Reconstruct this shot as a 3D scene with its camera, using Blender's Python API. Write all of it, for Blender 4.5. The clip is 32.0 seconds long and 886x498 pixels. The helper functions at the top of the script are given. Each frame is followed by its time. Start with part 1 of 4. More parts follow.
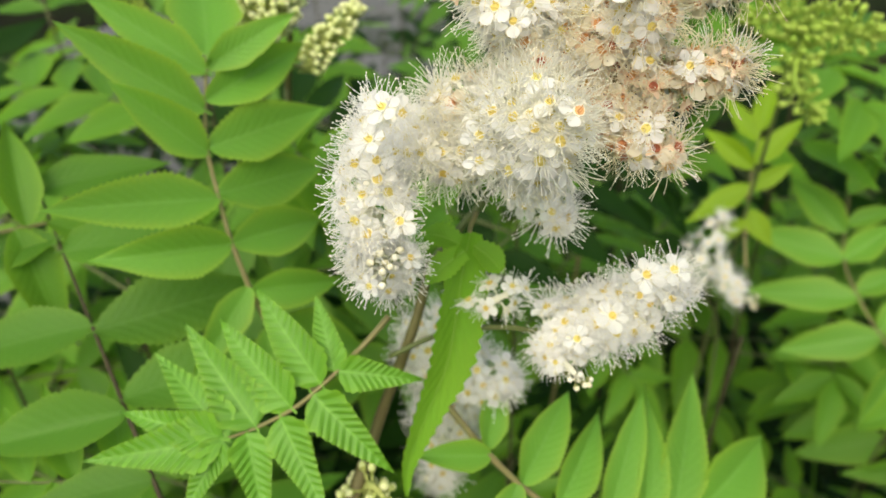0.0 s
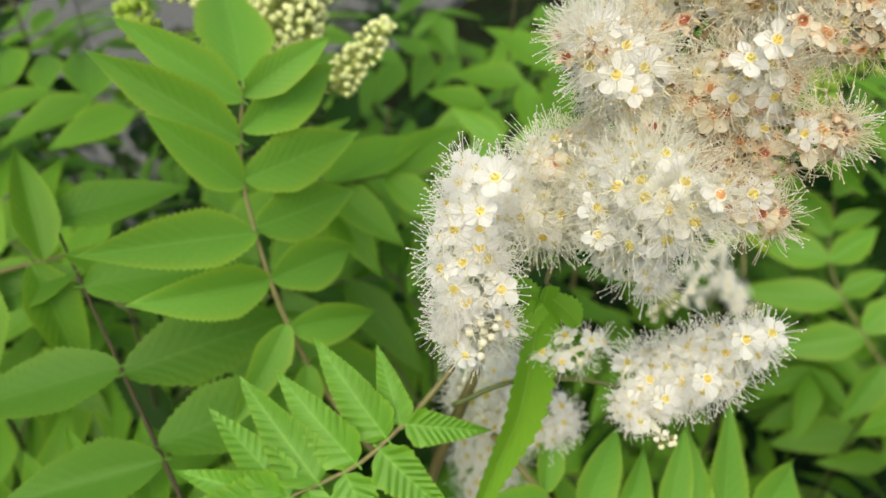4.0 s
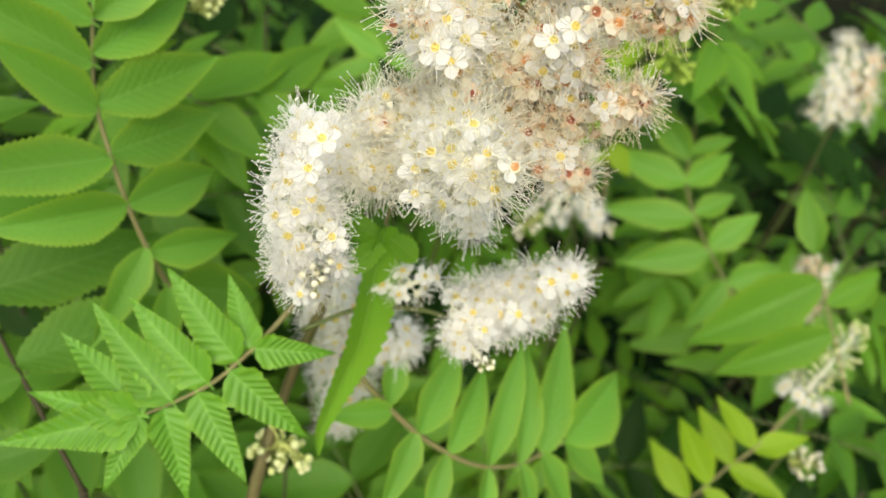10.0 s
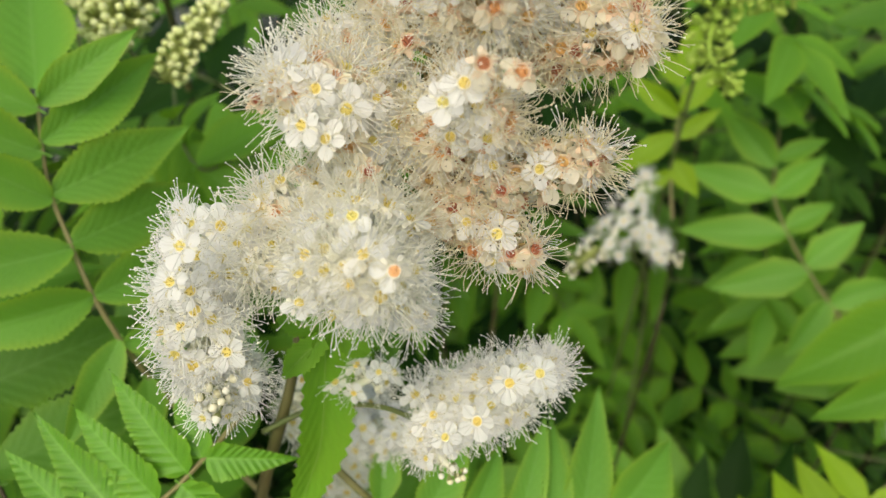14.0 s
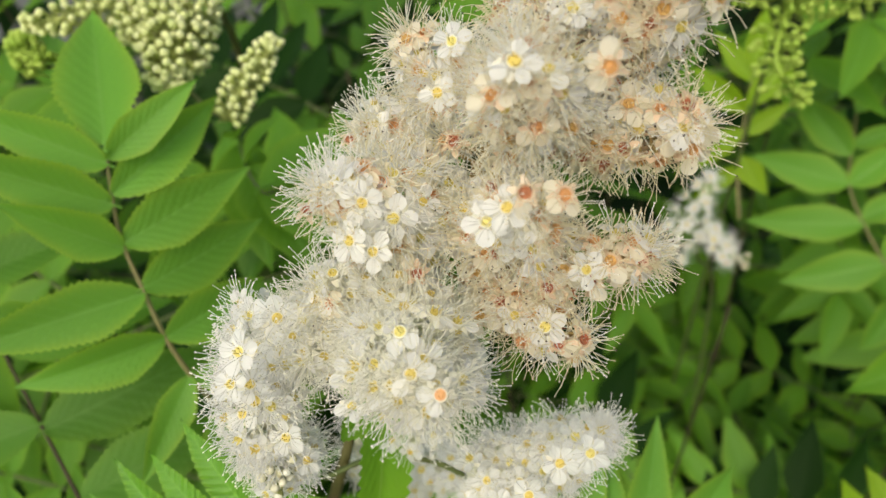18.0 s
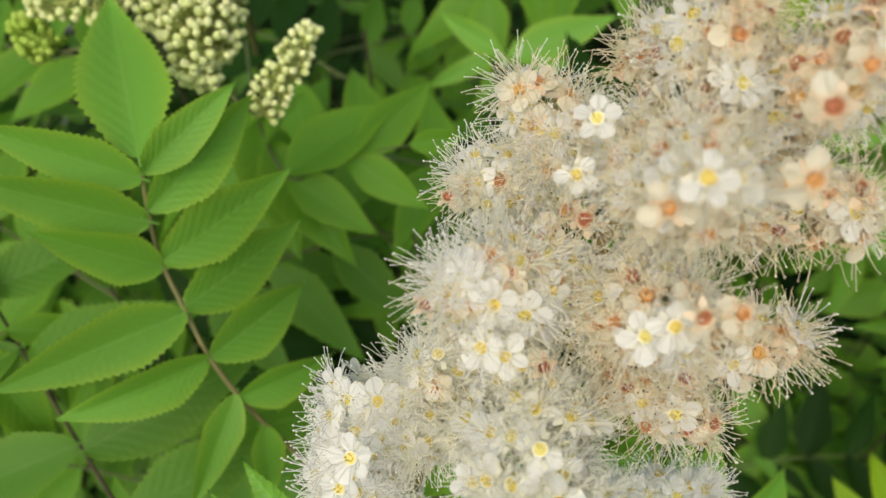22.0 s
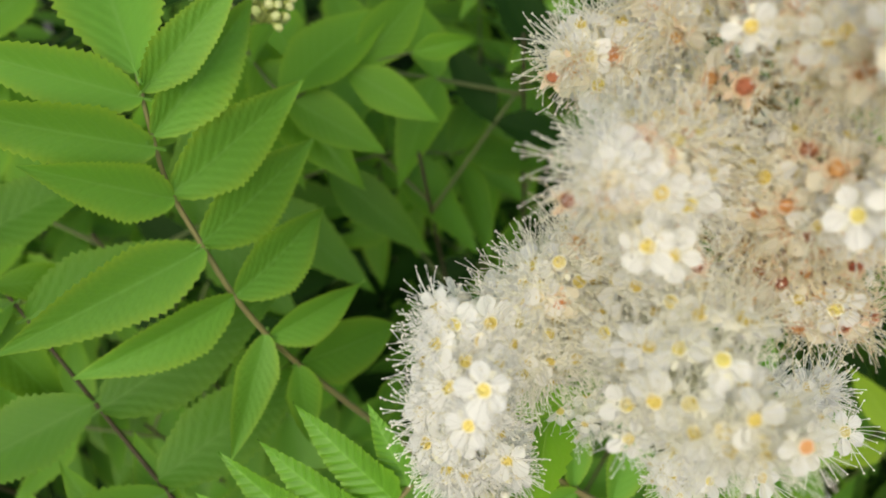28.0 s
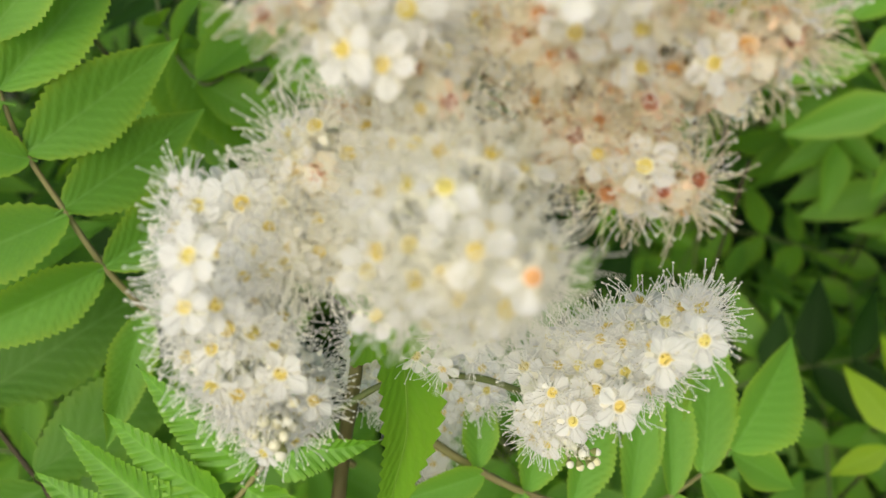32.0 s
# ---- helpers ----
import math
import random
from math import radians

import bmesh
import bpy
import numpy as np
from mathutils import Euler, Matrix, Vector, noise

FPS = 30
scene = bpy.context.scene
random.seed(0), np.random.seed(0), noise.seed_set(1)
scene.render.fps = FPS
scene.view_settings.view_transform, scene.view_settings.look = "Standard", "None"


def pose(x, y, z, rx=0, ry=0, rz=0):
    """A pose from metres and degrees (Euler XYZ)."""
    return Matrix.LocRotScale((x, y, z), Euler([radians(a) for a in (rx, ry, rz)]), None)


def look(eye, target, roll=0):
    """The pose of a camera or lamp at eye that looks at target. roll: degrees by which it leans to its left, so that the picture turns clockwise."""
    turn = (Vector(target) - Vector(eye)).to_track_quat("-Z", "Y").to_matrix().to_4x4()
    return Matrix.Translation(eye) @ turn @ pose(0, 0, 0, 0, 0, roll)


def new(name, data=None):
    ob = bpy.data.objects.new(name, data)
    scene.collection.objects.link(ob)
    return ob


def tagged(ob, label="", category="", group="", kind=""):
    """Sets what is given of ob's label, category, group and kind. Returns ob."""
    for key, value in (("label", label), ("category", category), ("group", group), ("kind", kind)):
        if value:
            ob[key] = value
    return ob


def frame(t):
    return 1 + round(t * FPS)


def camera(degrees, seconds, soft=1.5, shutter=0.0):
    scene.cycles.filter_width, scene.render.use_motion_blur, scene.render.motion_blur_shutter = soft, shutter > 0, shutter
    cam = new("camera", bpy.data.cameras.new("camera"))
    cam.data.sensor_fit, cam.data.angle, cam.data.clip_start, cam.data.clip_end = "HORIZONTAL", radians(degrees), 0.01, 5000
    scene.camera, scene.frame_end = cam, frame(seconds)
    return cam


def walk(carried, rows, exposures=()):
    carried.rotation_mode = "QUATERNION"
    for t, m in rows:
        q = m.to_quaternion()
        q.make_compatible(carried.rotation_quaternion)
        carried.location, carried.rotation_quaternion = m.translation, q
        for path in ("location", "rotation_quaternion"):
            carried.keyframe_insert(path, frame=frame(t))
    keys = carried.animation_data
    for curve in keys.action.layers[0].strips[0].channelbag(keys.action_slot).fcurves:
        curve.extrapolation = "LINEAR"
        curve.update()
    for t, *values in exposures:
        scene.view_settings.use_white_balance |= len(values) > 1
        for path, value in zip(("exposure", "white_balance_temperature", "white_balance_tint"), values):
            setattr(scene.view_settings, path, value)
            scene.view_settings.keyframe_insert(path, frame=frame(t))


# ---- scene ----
cam = camera(61.8, 32.0)
cam.data.dof.use_dof = True
cam.data.dof.focus_distance, cam.data.dof.aperture_fstop = 0.109, 21.0
SKY, SUN = 0.19, 1.5
# the camera brightens when the pale flowers leave the picture: seconds, stops, kelvin, tint
EXPOSURES = [(t, e - 0.59, 6900, 2) for t, e in ((0, 0.60), (4.5, 0.44), (7, 0.54), (9, 0.64), (10, 0.58), (10.8, 0.92), (11.3, 0.92), (12, 0.40), (13, 0.24), (14.5, 0.36), (20, 0.26), (24, 0.20), (25.5, 0.32), (28, 0.24), (30, 0.36), (32, 0.28))]
# seconds, eye, yaw, pitch, roll
PATH = [
    (0, -0.0020, -0.0067, 1.2456, -0.66, -31.93, 1.44),
    (0.5, -0.0056, -0.0046, 1.2457, -0.87, -31.89, 1.56),
    (1, -0.0105, -0.0021, 1.2456, -1.40, -31.70, 1.93),
    (1.5, -0.0124, -0.0001, 1.2466, -1.37, -31.93, 1.64),
    (2, -0.0183, 0.0037, 1.2508, -2.92, -32.40, 2.73),
    (2.5, -0.0190, 0.0051, 1.2531, -2.82, -32.34, 3.19),
    (3, -0.0201, 0.0042, 1.2519, -3.10, -32.18, 2.94),
    (3.5, -0.0244, 0.0044, 1.2533, -4.77, -32.94, 3.20),
    (4, -0.0263, 0.0063, 1.2544, -5.33, -33.59, 3.77),
    (4.5, -0.0481, 0.0169, 1.2613, -11.61, -35.82, 7.04),
    (6.5, -0.0454, 0.0376, 1.2759, -14.57, -41.07, 13.47),
    (7, -0.0362, 0.0247, 1.2714, -15.14, -41.49, 11.85),
    (7.5, -0.0423, 0.0136, 1.2671, -16.64, -39.52, 11.57),
    (8, -0.0637, 0.0191, 1.2745, -21.34, -40.35, 16.00),
    (8.5, -0.0744, 0.0250, 1.2792, -24.05, -40.71, 18.38),
    (9, -0.0701, 0.0230, 1.2842, -23.77, -41.44, 18.20),
    (9.5, -0.0581, 0.0183, 1.2821, -24.79, -41.76, 18.01),
    (10, -0.0162, 0.0015, 1.2693, -16.10, -40.47, 11.78),
    (10.5, 0.0347, -0.0011, 1.2482, -6.20, -39.46, 1.91),
    (11, 0.0475, -0.0062, 1.2370, -4.13, -35.76, -0.19),
    (11.5, 0.0244, 0.0051, 1.2450, -5.28, -36.85, 1.76),
    (12, -0.0011, 0.0250, 1.2575, -6.58, -38.62, 4.70),
    (12.5, -0.0042, 0.0388, 1.2663, -4.55, -40.76, 5.65),
    (13, 0.0057, 0.0316, 1.2638, -3.62, -40.00, 2.39),
    (13.5, 0.0161, 0.0189, 1.2593, -4.46, -38.60, 0.11),
    (14, 0.0176, 0.0242, 1.2661, -4.51, -40.19, 0.26),
    (14.5, 0.0133, 0.0254, 1.2700, -2.83, -38.61, 2.26),
    (16.5, 0.0104, 0.0246, 1.2819, -1.69, -42.05, -0.30),
    (17, 0.0143, 0.0343, 1.2837, 0.29, -43.33, -1.58),
    (17.5, 0.0221, 0.0369, 1.2834, 2.65, -43.55, -4.60),
    (18, 0.0210, 0.0358, 1.2814, 2.36, -43.07, -5.12),
    (18.5, 0.0087, 0.0396, 1.2857, 0.95, -44.01, -3.05),
    (19, 0.0024, 0.0434, 1.2882, 1.14, -44.47, -2.85),
    (19.5, -0.0006, 0.0440, 1.2914, 0.35, -45.56, -3.13),
    (20, -0.0036, 0.0405, 1.2915, -0.85, -45.72, -2.75),
    (20.5, -0.0015, 0.0394, 1.2895, 0.22, -45.32, -2.95),
    (21, 0.0033, 0.0477, 1.2898, 2.13, -46.56, -4.18),
    (21.5, 0.0030, 0.0578, 1.2910, 1.37, -48.42, -4.47),
    (22, 0.0035, 0.0597, 1.2896, 0.91, -49.25, -4.57),
    (22.5, 0.0077, 0.0551, 1.2844, 2.70, -48.38, -5.15),
    (23, 0.0051, 0.0515, 1.2795, 1.65, -47.90, -4.89),
    (23.5, -0.0080, 0.0579, 1.2793, -1.95, -49.43, -2.59),
    (24, -0.0123, 0.0663, 1.2787, -1.47, -50.46, -2.66),
    (24.5, -0.0085, 0.0702, 1.2786, 0.35, -51.31, -4.84),
    (25, -0.0080, 0.0657, 1.2756, -1.04, -51.13, -4.73),
    (25.5, -0.0080, 0.0613, 1.2711, -2.27, -51.20, -5.70),
    (27.5, -0.0126, 0.0679, 1.2716, -2.67, -53.60, -6.98),
    (28, -0.0158, 0.0686, 1.2762, -3.98, -55.02, -4.96),
    (28.5, -0.0158, 0.0663, 1.2791, -2.91, -54.53, -4.12),
    (29, -0.0216, 0.0631, 1.2821, -5.81, -55.21, -2.68),
    (29.5, -0.0266, 0.0558, 1.2785, -8.46, -53.66, -0.31),
    (30, -0.0205, 0.0524, 1.2724, -8.56, -53.35, -1.60),
    (30.5, -0.0013, 0.0448, 1.2632, -4.97, -51.44, -5.33),
    (31, 0.0113, 0.0410, 1.2537, -3.20, -49.57, -7.48),
    (31.5, 0.0112, 0.0445, 1.2510, -2.67, -49.55, -8.52),
    (32, 0.0108, 0.0568, 1.2516, -0.48, -50.41, -9.86),
]
walk(cam, [(t, Matrix.Translation((x, y, z)) @ pose(0, 0, 0, 0, 0, yaw) @ pose(0, 0, 0, 90 + pitch, 0, 0) @ pose(0, 0, 0, 0, 0, roll)) for t, x, y, z, yaw, pitch, roll in PATH], EXPOSURES)

# ---- light ----
scene.cycles.max_bounces, scene.cycles.diffuse_bounces = 14, 9
world = bpy.data.worlds.new("overcast_sky")
scene.world = world
world.use_nodes = True
wn, wl = world.node_tree.nodes, world.node_tree.links
sky = wn.new("ShaderNodeTexSky")
sky.sky_type = "NISHITA"
sky.sun_disc = False
sky.sun_elevation, sky.sun_rotation = radians(51), radians(200)
sky.air_density, sky.dust_density, sky.ozone_density = 1.0, 6.0, 0.6
wn["Background"].inputs["Strength"].default_value = SKY
wl.new(sky.outputs[0], wn["Background"].inputs["Color"])
sun = new("sun", bpy.data.lights.new("sun", "SUN"))
sun.data.energy, sun.data.angle, sun.data.color = SUN, radians(80), (1.0, 0.985, 0.96)
sun.matrix_world = look((-0.5, -1.2, 1.8), (0, 0, 0))

# ---- materials ----


def nodes_of(name):
    m = bpy.data.materials.new(name)
    m.use_nodes = True
    nt = m.node_tree
    nt.nodes.clear()
    return m, nt


def node(nt, kind, **given):
    n = nt.nodes.new(kind)
    for k, v in given.items():
        if k in n.inputs:
            n.inputs[k].default_value = v
    return n


def maths(nt, op, a, b=None, clamp=False):
    n = nt.nodes.new("ShaderNodeMath")
    n.operation, n.use_clamp = op, clamp
    for i, v in enumerate((a, b)):
        if v is None:
            continue
        if isinstance(v, (int, float)):
            n.inputs[i].default_value = v
        else:
            nt.links.new(v, n.inputs[i])
    return n.outputs[0]


def blend(nt, fac, a, b):
    n = nt.nodes.new("ShaderNodeMix")
    n.data_type = "RGBA"
    for sock, v in ((n.inputs[0], fac), (n.inputs[6], a), (n.inputs[7], b)):
        if isinstance(v, (int, float)):
            sock.default_value = v
        elif isinstance(v, tuple):
            sock.default_value = (*v, 1)
        else:
            nt.links.new(v, sock)
    return n.outputs[2]


def grain(nt, scale, detail=3.0, coord="Object"):
    tc = nt.nodes.new("ShaderNodeTexCoord")
    n = node(nt, "ShaderNodeTexNoise", Scale=scale, Detail=detail)
    nt.links.new(tc.outputs[coord], n.inputs["Vector"])
    return n.outputs["Fac"]


def thin_surface(name, colour, rough, through_part, through_tint, bump=None, spec=0.3):
    """colour(nt) gives the colour socket; a sheet that lets light through."""
    m, nt = nodes_of(name)
    col = colour(nt)
    out = nt.nodes.new("ShaderNodeOutputMaterial")
    pr = node(nt, "ShaderNodeBsdfPrincipled", Roughness=rough)
    pr.inputs["Specular IOR Level"].default_value = spec
    tr = nt.nodes.new("ShaderNodeBsdfTranslucent")
    mix = node(nt, "ShaderNodeMixShader", Fac=through_part)
    nt.links.new(col, pr.inputs["Base Color"])
    tint = blend(nt, 0.55, col, through_tint)
    nt.links.new(tint, tr.inputs["Color"])
    if bump:
        b = node(nt, "ShaderNodeBump", Strength=bump[1], Distance=bump[2])
        nt.links.new(bump[0](nt), b.inputs["Height"])
        nt.links.new(b.outputs[0], pr.inputs["Normal"])
    nt.links.new(pr.outputs[0], mix.inputs[1])
    nt.links.new(tr.outputs[0], mix.inputs[2])
    nt.links.new(mix.outputs[0], out.inputs["Surface"])
    return m


def leaf_colour(base, vein, edge, spread, joined=False):
    """A leaflet's green: paler midrib and side veins, a yellower margin, blotches, and a change from leaflet to leaflet."""
    def make(nt):
        uv = nt.nodes.new("ShaderNodeUVMap")
        sep = nt.nodes.new("ShaderNodeSeparateXYZ")
        nt.links.new(uv.outputs[0], sep.inputs[0])
        u, v = sep.outputs[0], sep.outputs[1]
        side = maths(nt, "MULTIPLY", maths(nt, "ABSOLUTE", maths(nt, "SUBTRACT", v, 0.5)), 2.0)
        mid = maths(nt, "SUBTRACT", 1.0, maths(nt, "MULTIPLY", side, 14.0), True)
        wave = maths(nt, "FRACT", maths(nt, "MULTIPLY", maths(nt, "SUBTRACT", u, maths(nt, "MULTIPLY", side, 0.20)), 12.0))
        line = maths(nt, "SUBTRACT", 1.0, maths(nt, "MULTIPLY", maths(nt, "ABSOLUTE", maths(nt, "SUBTRACT", wave, 0.5)), 7.0), True)
        line = maths(nt, "MULTIPLY", line, 0.20)
        margin = maths(nt, "POWER", side, 5.0)
        pick = nt.nodes.new("ShaderNodeNewGeometry").outputs["Random Per Island"] if joined else nt.nodes.new("ShaderNodeObjectInfo").outputs["Random"]
        blotch = grain(nt, 90.0)
        fine = grain(nt, 900.0, 2.0)
        a = blend(nt, pick, tuple(c * (1 - spread) for c in base), tuple(min(1, c * (1 + spread)) for c in base))
        a = blend(nt, maths(nt, "MULTIPLY", maths(nt, "SUBTRACT", blotch, 0.4), 1.3, True), a, tuple(c * f for c, f in zip(base, (1.35, 1.12, 0.9))))
        a = blend(nt, maths(nt, "MULTIPLY", fine, 0.25), a, tuple(c * 0.72 for c in base))
        a = blend(nt, maths(nt, "MULTIPLY", margin, 0.5), a, edge)
        return blend(nt, maths(nt, "MAXIMUM", maths(nt, "MULTIPLY", mid, 0.6), line), a, vein)
    return make


def vein_height(nt):
    uv = nt.nodes.new("ShaderNodeUVMap")
    sep = nt.nodes.new("ShaderNodeSeparateXYZ")
    nt.links.new(uv.outputs[0], sep.inputs[0])
    side = maths(nt, "MULTIPLY", maths(nt, "ABSOLUTE", maths(nt, "SUBTRACT", sep.outputs[1], 0.5)), 2.0)
    wave = maths(nt, "SINE", maths(nt, "MULTIPLY", maths(nt, "SUBTRACT", sep.outputs[0], maths(nt, "MULTIPLY", side, 0.20)), 75.4))
    return maths(nt, "ADD", maths(nt, "MULTIPLY", wave, 0.5), maths(nt, "MULTIPLY", grain(nt, 1500.0, 2.0), 0.4))


LEAF = thin_surface("leaf_green", leaf_colour((0.078, 0.210, 0.018), (0.125, 0.270, 0.040), (0.170, 0.300, 0.022), 0.22), 0.50, 0.33, (0.27, 0.56, 0.03), (vein_height, 0.3, 0.0003))
LEAF_FRESH = thin_surface("leaf_fresh_green", leaf_colour((0.112, 0.285, 0.022), (0.172, 0.365, 0.058), (0.28, 0.45, 0.024), 0.16), 0.5, 0.36, (0.36, 0.64, 0.03), (vein_height, 0.25, 0.0003))
LEAF_BRIGHT = thin_surface("leaf_bright_green", leaf_colour((0.150, 0.375, 0.044), (0.225, 0.47, 0.090), (0.44, 0.57, 0.045), 0.16), 0.47, 0.38, (0.42, 0.68, 0.04), (vein_height, 0.3, 0.0003), spec=0.36)
LEAF_PLEATED = thin_surface("leaf_pleated_green", leaf_colour((0.104, 0.285, 0.020), (0.20, 0.44, 0.05), (0.23, 0.43, 0.025), 0.10), 0.45, 0.15, (0.36, 0.66, 0.03), (lambda nt: grain(nt, 1500.0, 2.0), 0.2, 0.0002), spec=0.45)
LEAF_YELLOW = thin_surface("leaf_yellow_green", leaf_colour((0.205, 0.365, 0.012), (0.28, 0.45, 0.03), (0.32, 0.46, 0.016), 0.15), 0.5, 0.36, (0.5, 0.66, 0.025), (vein_height, 0.25, 0.0003))
# leaf green darkened so that its colour holds the shade inside the shrub
LEAF_SHADE = thin_surface("leaf_shade_green", leaf_colour((0.0090, 0.034, 0.003), (0.020, 0.052, 0.008), (0.020, 0.054, 0.005), 0.35), 0.6, 0.16, (0.09, 0.25, 0.02), (vein_height, 0.25, 0.0003), spec=0.12)

# undergrowth green taken close to black, shade painted into the colour
LEAF_LOW_SHADE = thin_surface("leaf_undergrowth_shade", leaf_colour((0.006, 0.020, 0.0020), (0.013, 0.034, 0.0070), (0.013, 0.034, 0.0040), 0.45, True), 0.6, 0.10, (0.07, 0.18, 0.02), spec=0.06)


def plain(a, b, scale=700.0):
    def make(nt):
        return blend(nt, grain(nt, scale), a, b)
    return make


def by_object(a, b, scale=900.0):
    def make(nt):
        info = nt.nodes.new("ShaderNodeObjectInfo")
        c = blend(nt, info.outputs["Random"], a, b)
        return blend(nt, maths(nt, "MULTIPLY", grain(nt, scale), 0.3), c, tuple(x * 0.85 for x in b))
    return make


PETAL = thin_surface("petal_white", by_object((0.965, 0.975, 0.98), (0.965, 0.97, 0.955)), 0.6, 0.50, (0.985, 0.985, 0.965), spec=0.2)
PETAL_OLD = thin_surface("petal_cream", by_object((0.945, 0.925, 0.82), (0.93, 0.875, 0.72)), 0.65, 0.50, (0.945, 0.89, 0.72), spec=0.1)
FILAMENT = thin_surface("filament_white", by_object((0.975, 0.98, 0.97), (0.975, 0.975, 0.945)), 0.6, 0.5, (0.985, 0.985, 0.95), spec=0.06)
FILAMENT_SOFT = thin_surface("filament_ivory", by_object((0.96, 0.96, 0.89), (0.955, 0.945, 0.84)), 0.6, 0.5, (0.965, 0.955, 0.85), spec=0.06)
FILAMENT_OLD = thin_surface("filament_cream", by_object((0.945, 0.915, 0.76), (0.93, 0.875, 0.66)), 0.65, 0.5, (0.945, 0.89, 0.68), spec=0.06)
ANTHER = thin_surface("anther_pale", by_object((0.965, 0.96, 0.89), (0.95, 0.935, 0.82)), 0.6, 0.15, (0.93, 0.9, 0.75), spec=0.06)
ANTHER_OLD = thin_surface("anther_tan", by_object((0.92, 0.87, 0.74), (0.74, 0.58, 0.42)), 0.8, 0.1, (0.6, 0.45, 0.25), spec=0.06)
ANTHER_DARK = thin_surface("anther_dark", by_object((0.12, 0.08, 0.06), (0.05, 0.04, 0.04)), 0.8, 0.0, (0.1, 0.1, 0.1), spec=0.2)
DISC = thin_surface("disc_yellow", by_object((0.78, 0.72, 0.25), (0.78, 0.62, 0.17)), 0.5, 0.15, (0.8, 0.6, 0.1))
DISC_ORANGE = thin_surface("disc_orange", by_object((0.84, 0.62, 0.24), (0.80, 0.42, 0.20)), 0.5, 0.15, (0.7, 0.4, 0.1))
DISC_RED = thin_surface("disc_red", by_object((0.64, 0.30, 0.16), (0.52, 0.18, 0.11)), 0.5, 0.15, (0.5, 0.2, 0.1))
CUP = thin_surface("cup_cream", by_object((0.93, 0.93, 0.80), (0.93, 0.90, 0.78)), 0.6, 0.35, (0.94, 0.92, 0.78))
CUP_OLD = thin_surface("cup_peach", by_object((0.91, 0.79, 0.62), (0.89, 0.69, 0.51)), 0.6, 0.35, (0.9, 0.74, 0.50))
# withered tan, lowered further to paint the shade deep in the clusters
PEDICEL_OLD_SHADE = thin_surface("pedicel_tan_shade", plain((0.56, 0.45, 0.21), (0.47, 0.34, 0.16)), 0.6, 0.3, (0.62, 0.47, 0.22))
BUD = thin_surface("bud_white", by_object((0.94, 0.94, 0.88), (0.90, 0.86, 0.58)), 0.5, 0.3, (0.92, 0.90, 0.72))
BUD_GREEN = thin_surface("bud_pale_green", by_object((0.76, 0.84, 0.36), (0.88, 0.90, 0.54)), 0.5, 0.3, (0.78, 0.82, 0.36))
BUD_STALK = thin_surface("bud_stalk_green", plain((0.46, 0.56, 0.16), (0.54, 0.56, 0.20)), 0.55, 0.25, (0.5, 0.6, 0.15))
BUD_YOUNG = thin_surface("bud_yellow_green", by_object((0.34, 0.52, 0.07), (0.46, 0.60, 0.12)), 0.5, 0.25, (0.55, 0.68, 0.12))
STALK = thin_surface("stalk_green", plain((0.24, 0.30, 0.09), (0.30, 0.29, 0.13)), 0.55, 0.1, (0.3, 0.4, 0.1))
PEDICEL = thin_surface("pedicel_pale_green", plain((0.90, 0.92, 0.78), (0.91, 0.90, 0.78)), 0.6, 0.35, (0.94, 0.94, 0.82))
RACHIS = thin_surface("rachis_tan_green", plain((0.225, 0.240, 0.085), (0.225, 0.180, 0.085), 120.0), 0.5, 0.1, (0.3, 0.3, 0.1))
STEM = thin_surface("stem_tan_green", plain((0.15, 0.155, 0.055), (0.13, 0.095, 0.045), 90.0), 0.55, 0.05, (0.2, 0.2, 0.1))
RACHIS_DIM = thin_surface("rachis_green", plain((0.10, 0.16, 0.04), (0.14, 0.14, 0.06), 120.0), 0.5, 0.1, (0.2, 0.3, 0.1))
WOOD = thin_surface("stem_brown", plain((0.060, 0.050, 0.022), (0.040, 0.034, 0.017), 160.0), 0.7, 0.0, (0.1, 0.1, 0.1), (lambda nt: grain(nt, 900.0), 0.5, 0.0006))

# ---- mesh building ----


